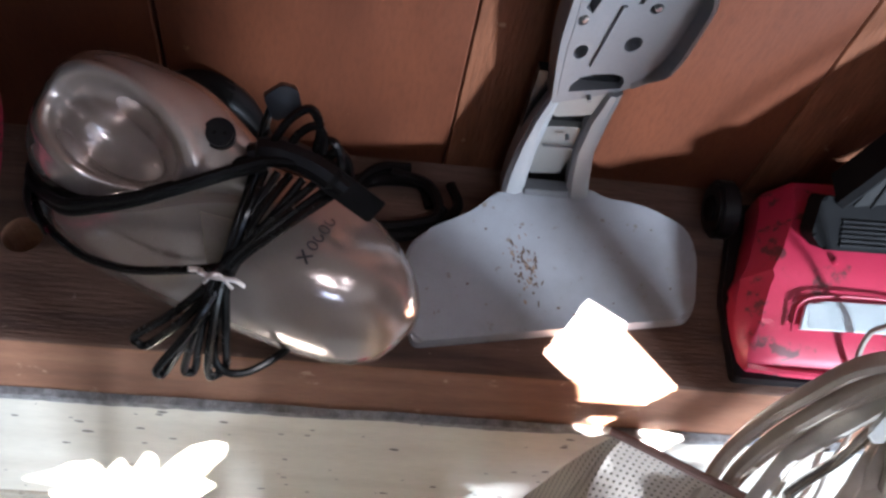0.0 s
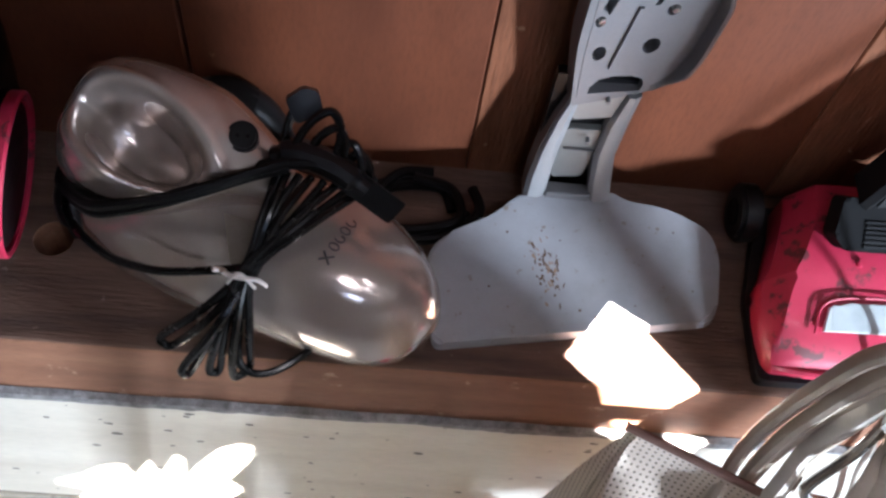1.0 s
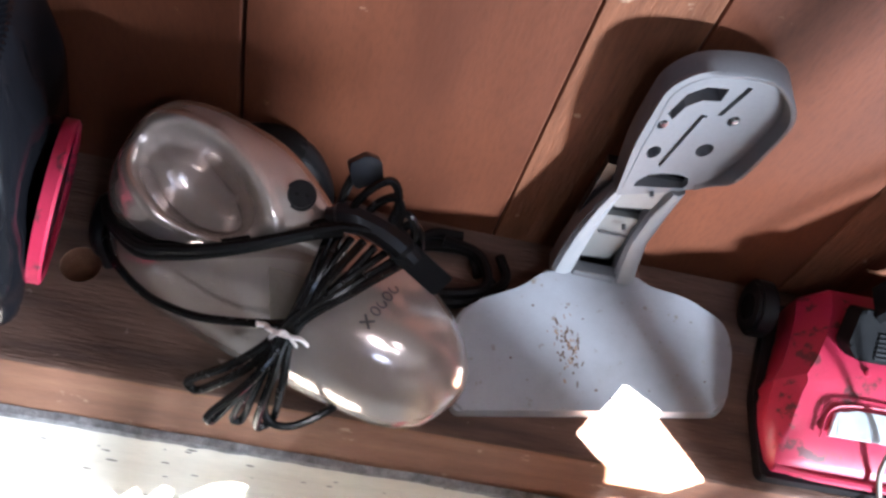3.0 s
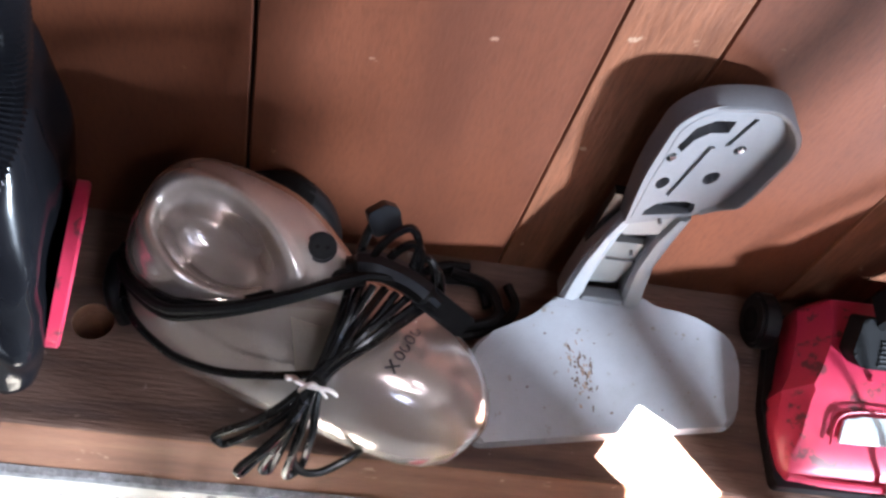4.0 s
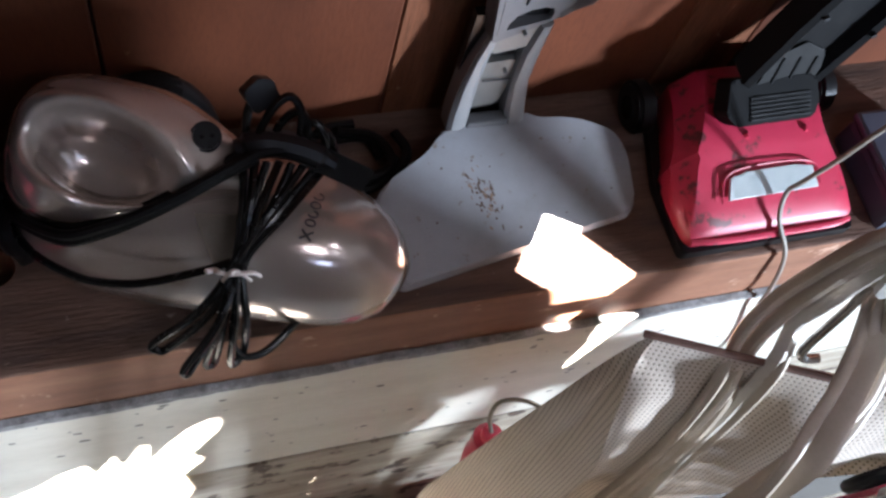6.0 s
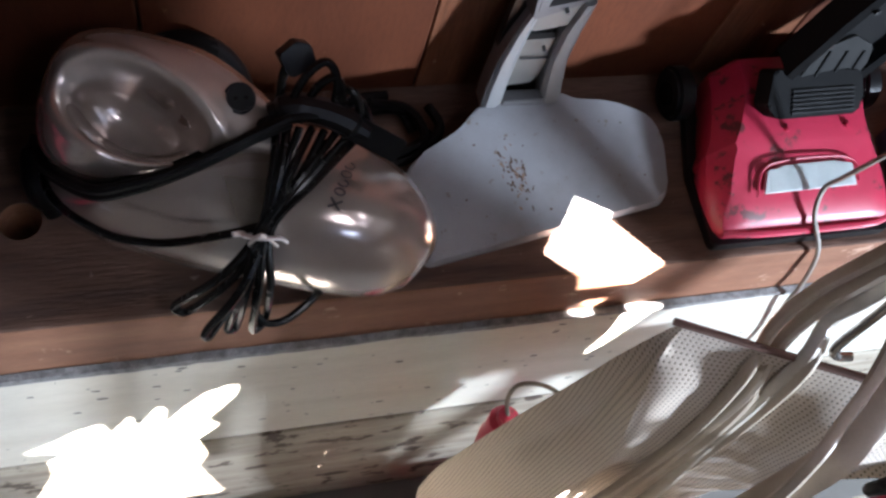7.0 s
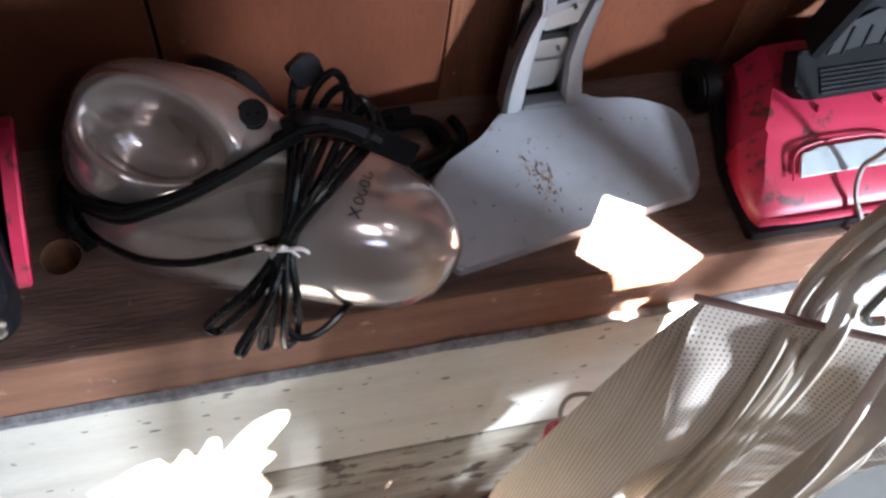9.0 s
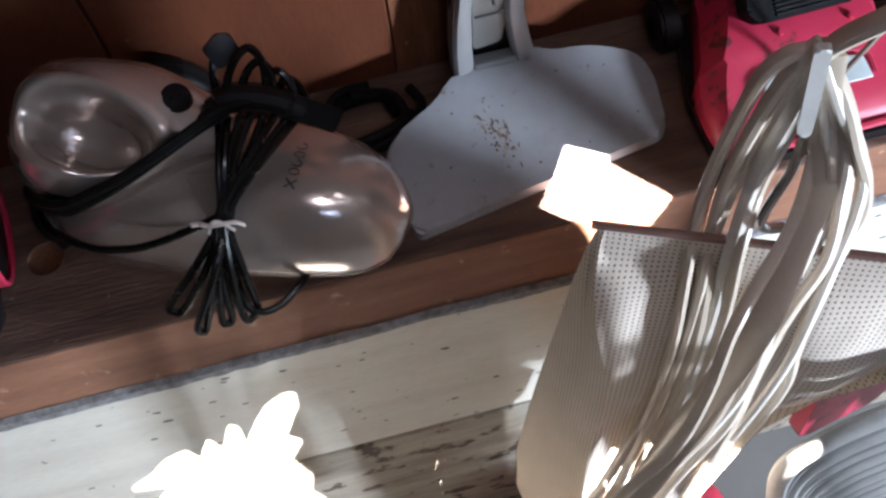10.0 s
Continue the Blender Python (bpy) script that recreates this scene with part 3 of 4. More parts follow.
# ---- grey stand ----
def stand():
    t = thing("appliance_stand", (-0.12, 0.12, 0), "dusty grey plastic stand with a rust-stained foot plate", "stand")
    m = plane((0.019, 0.070, 0.013), (0.985, 0.171, 0), (-0.17, 0.985, 0.27))
    out = rounded([(-0.278, 0.0), (0.0, 0.0), (0.014, 0.062), (0.008, 0.090), (-0.032, 0.116), (-0.074, 0.126), (-0.092, 0.141), (-0.180, 0.141), (-0.203, 0.122), (-0.278, 0.097)], [0.01, 0.016, 0.02, 0.02, 0.02, 0.016, 0.0, 0.0, 0.03, 0.03], 6)
    b = bmesh.new()
    hi = [b.verts.new(m @ Vector((u, v, 0))) for u, v in out]
    lo = [b.verts.new(Vector((p.co.x, p.co.y - 0.002, max(0.0006, p.co.z - 0.022)))) for p in hi]
    f = b.faces.new(hi)
    b.faces.new(lo[::-1])
    for i in range(len(hi)):
        b.faces.new((lo[i], lo[(i + 1) % len(hi)], hi[(i + 1) % len(hi)], hi[i]))
    bmesh.ops.bevel(b, geom=list(f.edges), offset=0.0035, segments=3, affect="EDGES")
    part("foot_plate", b, PLATE, t, "grey foot plate with rust flecks", smooth=True, angle=40)
    part("foot_rib", box(-0.2, -0.03, 0.115, 0.125, 0.0005, 0.016), GREY, t)
    # rust flecks in the middle of the plate
    random.seed(8)
    for k in range(64):
        u = -0.161 + random.gauss(0, 0.009)
        v = 0.062 + random.gauss(0, 0.013) - (u + 0.161) * 0.4
        s, long = random.uniform(0.0006, 0.0017), random.uniform(0.8, 3.2)
        lean = radians(random.gauss(105, 25))
        flake = []
        for i in range(9):
            w = 2 * math.pi * i / 9
            p, q = s * long * random.uniform(0.6, 1.3) * math.cos(w), s * random.uniform(0.4, 1.2) * math.sin(w)
            flake.append((u + p * math.cos(lean) - q * math.sin(lean), v + p * math.sin(lean) + q * math.cos(lean)))
        part("rust_fleck", prism(flake, m @ Matrix.Translation((0, 0, -0.0005)), 0.0007), RUST if k % 3 else RUST_PALE, t)
    for u, v in ((-0.196, 0.102), (-0.162, 0.101), (-0.03, 0.09), (-0.02, 0.03), (-0.12, 0.012), (-0.10, 0.016), (-0.08, 0.02), (-0.22, 0.05), (-0.135, 0.02), (-0.145, 0.09)):
        s = random.uniform(0.0009, 0.0018)
        part("rust_fleck", prism(ring_of(u, v, s, s * 0.8, 8), m @ Matrix.Translation((0, 0, -0.0005)), 0.0009), RUST, t)
    # the head: a recessed panel with openings and a raised rim
    face = plane((-0.12, 0.2045, 0), (1, 0.16, 0), (0, 0, 1)) @ Matrix.Translation((0.117, 0.005, 0))        # x right, y up, z towards the room
    head = rounded([(-0.157, 0.172), (-0.104, 0.184), (-0.078, 0.196), (-0.062, 0.232), (-0.056, 0.308), (-0.079, 0.340), (-0.115, 0.346), (-0.151, 0.342), (-0.169, 0.320), (-0.168, 0.25)], [0.004, 0.01, 0.03, 0.02, 0.03, 0.03, 0.02, 0.03, 0.02, 0.02], 6)
    slot = [(-0.150, 0.283), (-0.146, 0.300), (-0.136, 0.309), (-0.121, 0.310), (-0.121, 0.325), (-0.139, 0.325), (-0.151, 0.315), (-0.157, 0.290)]
    dee = [(-0.146, 0.188), (-0.146, 0.196), (-0.140, 0.206), (-0.128, 0.210), (-0.112, 0.210), (-0.102, 0.206), (-0.099, 0.198), (-0.100, 0.190)]
    groove = [(-0.1165, 0.293), (-0.112, 0.293), (-0.1025, 0.328), (-0.1075, 0.329)]
    holes = [slot, dee, groove, ring_of(-0.148, 0.239, 0.006, 0.0085, 16), ring_of(-0.106, 0.247, 0.0075, 0.009, 16), ring_of(-0.1555, 0.276, 0.0045, 0.006, 12), ring_of(-0.0995, 0.2875, 0.0055, 0.006, 12)]
    part("head_panel", sheet(head, holes, 0.014, face @ Matrix.Translation((0, 0, 0.002))), GREY, t)
    part("head_back", prism(head, face @ Matrix.Translation((0, 0, -0.003)), 0.0048), GREY, t, "grey plastic back of the head")
    b = bmesh.new()
    n = len(head)
    cen = Vector((-0.12, 0.27))
    rows = []
    for u, v in head:
        d = (Vector((u, v)) - cen).normalized()
        high = 0.0185
        high += 0.011 * smooth((u + 0.095) / 0.03) * smooth((v - 0.19) / 0.03) - 0.004 * smooth((-0.13 - u) / 0.03)
        inner = Vector((u, v)) - d * 0.0045
        rows.append([b.verts.new(face @ Vector((q.x, q.y, z))) for q, z in ((Vector((u, v)) + d * 0.002, -0.003), (Vector((u, v)), high - 0.002), (Vector((u, v)) - d * 0.002, high), (inner, high - 0.001), (inner - d * 0.003, 0.0165))])
    for i in range(n):
        a, c = rows[i], rows[(i + 1) % n]
        if head[i][1] < 0.192 and head[(i + 1) % n][1] < 0.192:
            continue
        for k in range(4):
            b.faces.new((a[k], a[k + 1], c[k + 1], c[k]))
    part("head_rim", b, GREY, t, smooth=True, angle=50)
    for u, v in ((-0.1545, 0.277), (-0.0985, 0.288)):
        part("screw", cyl(face @ Vector((u, v, 0.004)), face @ Vector((u, v, 0.0175)), 0.0034, 0.0028, 12, 0.0006), CHROME, t, "bright screw head", smooth=True)
    part("head_ridge", prism([(-0.136, 0.222), (-0.1345, 0.222), (-0.1245, 0.292), (-0.128, 0.292)], face @ Matrix.Translation((0, 0, 0.0155)), 0.003), GREY, t)
    # neck: two rails, two catches, and a black back painted as the channel's shade
    def rail(pts, w, d0, d1):
        rings = []
        for (x, y, z), ww in zip(pts, w):
            rings.append([(x - ww, y + 0.012, z), (x + ww, y + 0.012, z), (x + ww * 0.9, y - d0, z), (x + ww * 0.2, y - d1, z), (x - ww * 0.6, y - d1, z), (x - ww, y - d0, z)])
        return loft(rings)
    part("rail", rail([(-0.166, 0.182, 0.043), (-0.166, 0.186, 0.075), (-0.163, 0.192, 0.11), (-0.158, 0.196, 0.15), (-0.152, 0.198, 0.185)], [0.0115, 0.011, 0.010, 0.008, 0.005], 0.008, 0.012), GREY_LIGHT, t, smooth=True, angle=30)
    part("rail", rail([(-0.101, 0.184, 0.043), (-0.106, 0.188, 0.075), (-0.110, 0.192, 0.11), (-0.108, 0.196, 0.15), (-0.103, 0.198, 0.19)], [0.0115, 0.011, 0.010, 0.010, 0.007], 0.008, 0.012), GREY_LIGHT, t, smooth=True, angle=30)
    part("neck_back", box(-0.172, -0.096, 0.198, 0.208, 0.035, 0.2), BLACK, t)
    part("neck_bar", box(-0.156, -0.112, 0.172, 0.186, 0.040, 0.056, 0.002), GREY, t)
    part("catch", prism(rounded([(-0.153, 0.062), (-0.124, 0.066), (-0.114, 0.120), (-0.119, 0.136), (-0.151, 0.134)], 0.003), plane((0, 0.196, 0), (1, 0, 0), (0, 0.05, 1)), 0.012, 0.002), CATCH, t, "pale grey plastic catch")
    part("catch_line", box(-0.150, -0.118, 0.1855, 0.188, 0.1095, 0.1105), GREY, t)
    part("catch", prism(rounded([(-0.150, 0.150), (-0.108, 0.160), (-0.100, 0.186), (-0.108, 0.194), (-0.146, 0.190), (-0.152, 0.170)], 0.004), plane((0, 0.197, 0), (1, 0, 0), (0, 0.05, 1)), 0.016, 0.002), CATCH, t, "pale grey plastic catch")
    for x, z, y in ((-0.131, 0.1285, 0.187), (-0.126, 0.186, 0.188)):
        part("catch_pin", cyl((x, y, z), (x, y - 0.0065, z), 0.002, sides=10), GREY, t)


PLATE = material("grey_plate_plastic", (0.27, 0.272, 0.288), 0.42, second=(0.18, 0.172, 0.172), scale=9, amount=0.9, fine=0.12, fine_scale=420, bump=0.06, spots=(0.17, 0.135, 0.11), spot_scale=75, spot_level=0.635)
CATCH = material("pale_grey_plastic", (0.17, 0.17, 0.16), 0.45, second=(0.135, 0.135, 0.128), scale=30, fine=0.1)
RUST_PALE = material("pale_rust_stain", (0.23, 0.15, 0.105), 0.85, second=(0.15, 0.09, 0.06), scale=300)
RUST = material("rust_fleck", (0.10, 0.055, 0.035), 0.85, second=(0.05, 0.03, 0.02), scale=300)
stand()


# ---- red floor sweeper ----
def sweeper():
    t = thing("floor_sweeper", (0.17, 0.11, 0), "scuffed red cordless floor sweeper with black folding handle", "sweeper")
    cx = 0.165
    secs = [(0.016, 0.100, 0.100, 0.012), (0.018, 0.106, 0.104, 0.024), (0.026, 0.110, 0.106, 0.034), (0.045, 0.113, 0.104, 0.044), (0.065, 0.114, 0.100, 0.054), (0.085, 0.113, 0.094, 0.062), (0.094, 0.110, 0.090, 0.067),
            (0.100, 0.098, 0.082, 0.070), (0.115, 0.092, 0.076, 0.076), (0.14, 0.090, 0.072, 0.082), (0.17, 0.088, 0.070, 0.082), (0.195, 0.086, 0.070, 0.078), (0.203, 0.080, 0.066, 0.066)]
    rings = []
    for y, wl, wt, h in secs:
        ring = []
        for x, z in ((-wl, 0.010), (-wl, h * 0.42), (-wl * 0.985, h * 0.62), (-wt, h * 0.90), (-wt * 0.94, h * 0.985), (-wt * 0.7, h), (0, h * 1.015), (wt * 0.7, h), (wt * 0.94, h * 0.985), (wt, h * 0.90), (wl * 0.985, h * 0.62), (wl, h * 0.42), (wl, 0.010)):
            skew = 0.018 * smooth((y - 0.09) / 0.11)
            x *= (0.90 if y < 0.097 else 0.96) if x > 0 else (1.0 if y < 0.097 else 1.13)
            ring.append((cx + x + skew, y, z))
        rings.append(ring)
    body = part("body", loft(rings), RED, t, smooth=True, angle=32)
    part("front_lip", tube([(cx - 0.104, 0.020, 0.022), (cx - 0.06, 0.0145, 0.024), (cx + 0.06, 0.0145, 0.024), (cx + 0.094, 0.020, 0.022)], 0.0045, 8, 5), RED, t, smooth=True)
    part("base", prism(rounded([(-0.114, 0.010), (0.103, 0.010), (0.105, 0.095), (0.096, 0.205), (-0.090, 0.205), (-0.116, 0.095)], 0.008), Matrix.Translation((cx, 0, 0.0006)), 0.014, 0.002), BLACK, t, "black rubber base strip")
    # the ribbed lamp window with its red surround
    m = plane((cx - 0.006, 0.060, 0.0545), (1, 0.02, 0), (0, 1, 0.43))
    lens = part("lens", prism([(-0.056, -0.012), (0.056, -0.012), (0.052, 0.012), (0.03, 0.016), (-0.03, 0.016), (-0.050, 0.011)], m, 0.004, 0.0012), LENS, t, "clear ribbed lamp window")
    for k in range(11):
        part("lens_rib", prism([(-0.048, -0.0105 + 0.0022 * k), (0.048, -0.0105 + 0.0022 * k), (0.048, -0.0095 + 0.0022 * k), (-0.048, -0.0095 + 0.0022 * k)], m @ Matrix.Translation((0, 0, 0.0036)), 0.0010), LENS, lens)
    part("brow", tube([m @ Vector(p) for p in ((-0.063, -0.014, 0.001), (-0.056, 0.012, 0.002), (-0.03, 0.0205, 0.003), (0.03, 0.0205, 0.003), (0.058, 0.013, 0.001), (0.062, -0.008, 0.0))], 0.0013, 8, 5), RED, t, smooth=True)
    part("rivet", cyl((0.139, 0.112, 0.070), (0.139, 0.109, 0.0785), 0.0045, 0.0035, 12, 0.001), RED, t, smooth=True)
    part("rivet", cyl((0.212, 0.112, 0.070), (0.212, 0.109, 0.0785), 0.0045, 0.0035, 12, 0.001), RED, t, smooth=True)
    for x in (0.052, 0.285):
        w = part("wheel", cyl((x - 0.010, 0.186, 0.0305), (x + 0.012, 0.186, 0.0305), 0.030, 0.030, 28, 0.004), BLACK, t, "black rubber wheel", smooth=True)
        part("hub", cyl((x - 0.0125, 0.186, 0.0305), (x - 0.009, 0.186, 0.0305), 0.014, 0.014, 18, 0.001), STRAP, w)
    br = part("handle_bracket", prism(rounded([(-0.046, 0.0), (0.050, 0.0), (0.056, 0.018), (0.052, 0.045), (-0.052, 0.050), (-0.058, 0.014)], 0.005), plane((0.160, 0.126, 0.076), (1, 0.02, 0.0), (0, 0.75, 0.6)), 0.026, 0.004), MATTE, t, "ribbed black handle bracket")
    for k in range(6):
        part("rib", prism([(-0.030, 0.004 + 0.0045 * k), (0.044, 0.004 + 0.0045 * k), (0.044, 0.0064 + 0.0045 * k), (-0.030, 0.0064 + 0.0045 * k)], plane((0.160, 0.126, 0.076), (1, 0.02, 0.0), (0, 0.75, 0.6)) @ Matrix.Translation((0, 0, 0.0256)), 0.0024), BLACK, br)
    # the slanting web above it, with raised bars, between the two sides of the handle
    wm = plane((0.176, 0.150, 0.112), (1, 0.05, -0.12), (0.30, 0.35, 0.85))
    web = part("handle_web", prism(rounded([(-0.042, -0.006), (0.044, -0.004), (0.034, 0.040), (0.004, 0.052), (-0.030, 0.036)], 0.004), wm, 0.008, 0.002), DUSTY, t, "dusty black ribbed web")
    for u in (-0.022, 0.0, 0.022):
        part("web_bar", prism([(u - 0.0012, 0.0), (u + 0.0012, 0.0), (u + 0.0042, 0.034), (u + 0.0018, 0.034)], wm @ Matrix.Translation((0, 0, 0.0078)), 0.002), MATTE, web)
    # the handle leans along the wall: a deep channel with two raised sides
    h = [(0.166, 0.160, 0.105), (0.196, 0.170, 0.17), (0.236, 0.182, 0.26), (0.290, 0.194, 0.38), (0.390, 0.200, 0.60)]
    rings = []
    for i, (x, y, z) in enumerate(h):
        w = (0.050, 0.054, 0.054, 0.050, 0.048)[i]
        c, d = Vector((x, y, z)), Vector((0.91, 0.0, -0.41))
        rings.append([c + d * u + Vector((0, v, 0)) for u, v in ((-w, 0.014), (-w, -0.018), (-w + 0.007, -0.022), (-w + 0.014, -0.018), (-w + 0.018, -0.004), (w - 0.018, -0.004), (w - 0.014, -0.018), (w - 0.007, -0.022), (w, -0.018), (w, 0.014))])
    part("handle", loft(rings), MATTE, t, "black plastic handle leaning along the wall")
    for k, w in ((1, 0.3), (2, 0.2), (2, 0.8), (3, 0.4)):
        for sd in (-1, 1):
            c = Vector(h[k]).lerp(Vector(h[k + 1]), w) + Vector((0.91, 0, -0.41)) * (sd * 0.044)
            part("handle_pin", cyl(c + Vector((0, -0.018, 0)), c + Vector((0, -0.0245, 0)), 0.0032, sides=10), BLACK, t)


DUSTY = material("dusty_black_plastic", (0.014, 0.0135, 0.013), 0.7, second=(0.007, 0.007, 0.007), scale=40, fine=0.3, spec=0.15)
MATTE = material("matte_black_plastic", (0.007, 0.007, 0.0075), 0.7, second=(0.013, 0.0125, 0.012), scale=25, fine=0.2, spec=0.07)
sweeper()
bx = thing("plastic_case", (0.36, 0.07, 0), "dark blue-grey plastic case on the ledge", "case")
part("case_body", box(0.302, 0.42, 0.005, 0.13, 0.0006, 0.045, 0.008), material("blue_grey_plastic", (0.06, 0.07, 0.10), 0.45, scale=20, fine=0.2), bx)
part("case_lid", box(0.300, 0.422, 0.003, 0.132, 0.046, 0.058, 0.005), bpy.data.materials["blue_grey_plastic"], bx)

wire = thing("thin_wire", (0.2, -0.01, -0.3), "thin grey-beige wire draped over the sweeper and ledge", "wire")
WIRE = material("grey_beige_wire", (0.26, 0.22, 0.18), 0.5, scale=60)
part("strand", tube([(0.46, 0.06, 0.62), (0.30, 0.045, 0.36), (0.215, 0.042, 0.21), (0.186, 0.040, 0.132), (0.172, 0.042, 0.086), (0.165, 0.042, 0.064), (0.160, 0.022, 0.042), (0.176, -0.006, 0.006), (0.205, -0.014, -0.082), (0.218, -0.016, -0.14), (0.28, -0.016, -0.33), (0.30, -0.03, -0.6)], 0.0028, 8, 8), WIRE, wire, smooth=True)


# ---- black and red vacuum at the end of the ledge ----
def black_vacuum():
    t = thing("black_vacuum", (-0.78, 0.11, 0), "glossy black vacuum with a red rimmed port and ribbed hose", "vacuum cleaner")
    secs = ((0.0006, -0.655, 0.025, 0.200), (0.03, -0.645, 0.015, 0.21), (0.10, -0.645, 0.012, 0.215), (0.18, -0.652, 0.035, 0.218), (0.28, -0.668, 0.09, 0.22), (0.40, -0.690, 0.14, 0.222), (0.50, -0.715, 0.16, 0.222))
    rings = []
    for lo, hi in zip(secs, secs[1:]):
        for i in range(8):
            z, x1, y0, y1 = (p + (q - p) * i / 8 for p, q in zip(lo, hi))
            slope = 0.06 * 0.112 + 0.18 * (min(z, 0.2) - 0.098) + 0.002
            ring = []
            for x, y in rounded([(-0.95, y0), (-0.80, y0), (x1 + slope - 0.06 * y0, y0), (x1 + slope - 0.06 * (y0 + y1) / 2, (y0 + y1) / 2), (x1 + slope - 0.06 * y1, y1), (-0.95, y1)], 0.03, 7):
                fold = 0.010 * noise.noise((x * 16, y * 16, z * 9)) + 0.006 * noise.noise((x * 40, y * 40, z * 22))
                ring.append((x + min(fold, 0.002), max(y + fold, 0.004) if y < 0.15 else y, z))
            rings.append(ring)
    part("body", loft(rings), GLOSS_BLACK, t, "crumpled glossy black skin", smooth=True, angle=60)
    def oval(k, n, r0, r1):
        a = 2 * math.pi * k / n
        return (0.112 + r0 * math.cos(a), 0.098 + r1 * math.sin(a))
    b = bmesh.new()
    n = 48
    rows = []
    for k in range(n):
        y, z = oval(k, n, 0.071, 0.080)
        y2, z2 = oval(k, n, 0.0655, 0.074)
        lean = (z - 0.098) * 0.20 + 0.06 * (0.112 - y) + 0.009
        rows.append([b.verts.new(p) for p in ((-0.650 + lean, y, z), (-0.640 + lean, y, z), (-0.638 + lean, (y + y2) / 2, (z + z2) / 2), (-0.640 + lean, y2, z2), (-0.648 + lean, y2, z2))])
    for i in range(n):
        a, c = rows[i], rows[(i + 1) % n]
        for k in range(4):
            b.faces.new((a[k], a[k + 1], c[k + 1], c[k]))
    part("red_rim", b, RED, t, "red plastic rim", smooth=True, angle=50)
    part("port", loft([[(-0.6355 + off + 0.06 * (0.112 - oval(k, 36, r0, r1)[0]) + 0.20 * (oval(k, 36, r0, r1)[1] - 0.098), *oval(k, 36, r0, r1)) for k in range(36)] for off, r0, r1 in ((-0.004, 0.064, 0.072), (0.001, 0.062, 0.069), (-0.001, 0.03, 0.03))]), BLACK, t, smooth=True)
    # ribbed hose
    way = spline([(-0.80, -0.03, 0.20), (-0.72, 0.0, 0.25), (-0.684, 0.042, 0.275), (-0.668, 0.085, 0.294), (-0.662, 0.123, 0.325), (-0.662, 0.148, 0.375), (-0.665, 0.16, 0.46)], 24)
    b = bmesh.new()
    tube(way, [0.028 if i % 2 else 0.0250 for i in range(len(way))], 16, 1, bm=b)
    part("hose", b, GLOSS_BLACK, t, "ribbed black hose", smooth=True, angle=80)
    part("frame_rod", tube([(-0.72, 0.02, 0.17), (-0.695, 0.004, 0.12), (-0.672, -0.018, 0.075), (-0.668, -0.022, 0.055), (-0.68, -0.026, 0.045), (-0.72, -0.03, 0.045), (-0.80, -0.03, 0.05)], 0.0045, 10, 6), CHROME, t, "dull metal rod", smooth=True)
    part("side_panel", prism(rounded([(0, 0), (0.10, 0), (0.10, 0.06), (0.02, 0.07)], 0.01), plane((-0.80, -0.012, 0.05), (1, 0, 0), (0, 0.1, 1)), 0.012, 0.003), GREY, t, "dark grey side panel")


GLOSS_BLACK = material("glossy_black_plastic", (0.005, 0.005, 0.006), 0.16, second=(0.009, 0.009, 0.011), scale=18, fine=0.1, spec=0.14)
black_vacuum()


# ---- upright vacuum with the cloth bag ----
def mesh_cloth():
    m = bpy.data.materials.new("beige_perforated_cloth")
    m.use_nodes = True
    nt = m.node_tree
    N, L = nt.nodes.new, nt.links.new
    bs = nt.nodes["Principled BSDF"]
    uv = N("ShaderNodeUVMap")
    uv.uv_map = "weave"
    fr = N("ShaderNodeVectorMath")
    fr.operation = "FRACTION"
    L(uv.outputs[0], fr.inputs[0])
    sub = N("ShaderNodeVectorMath")
    sub.operation = "SUBTRACT"
    sub.inputs[1].default_value = (0.5, 0.5, 0.0)
    L(fr.outputs[0], sub.inputs[0])
    ln = N("ShaderNodeVectorMath")
    ln.operation = "LENGTH"
    L(sub.outputs[0], ln.inputs[0])
    hole = N("ShaderNodeMapRange")
    hole.inputs["From Min"].default_value, hole.inputs["From Max"].default_value = 0.14, 0.27
    hole.inputs["To Min"].default_value, hole.inputs["To Max"].default_value = 1.0, 0.0
    L(ln.outputs["Value"], hole.inputs["Value"])
    tc = N("ShaderNodeTexCoord")
    no = N("ShaderNodeTexNoise")
    no.inputs["Scale"].default_value, no.inputs["Detail"].default_value = 14.0, 6.0
    L(tc.outputs["Object"], no.inputs["Vector"])
    base = N("ShaderNodeMix")
    base.data_type = "RGBA"
    base.inputs[6].default_value, base.inputs[7].default_value = (0.64, 0.55, 0.46, 1), (0.50, 0.41, 0.33, 1)
    L(no.outputs["Fac"], base.inputs[0])
    mx = N("ShaderNodeMix")
    mx.data_type = "RGBA"
    mx.inputs[7].default_value = (0.11, 0.085, 0.065, 1)
    L(hole.outputs["Result"], mx.inputs[0])
    L(base.outputs[2], mx.inputs[6])
    L(mx.outputs[2], bs.inputs["Base Color"])
    bs.inputs["Roughness"].default_value = 0.85
    bs.inputs["Sheen Weight"].default_value = 0.15
    inv = N("ShaderNodeMath")
    inv.operation = "SUBTRACT"
    inv.inputs[0].default_value = 1.0
    L(hole.outputs["Result"], inv.inputs[1])
    bp = N("ShaderNodeBump")
    bp.inputs["Strength"].default_value, bp.inputs["Distance"].default_value = 0.5, 0.001
    L(inv.outputs[0], bp.inputs["Height"])
    L(bp.outputs[0], bs.inputs["Normal"])
    return m


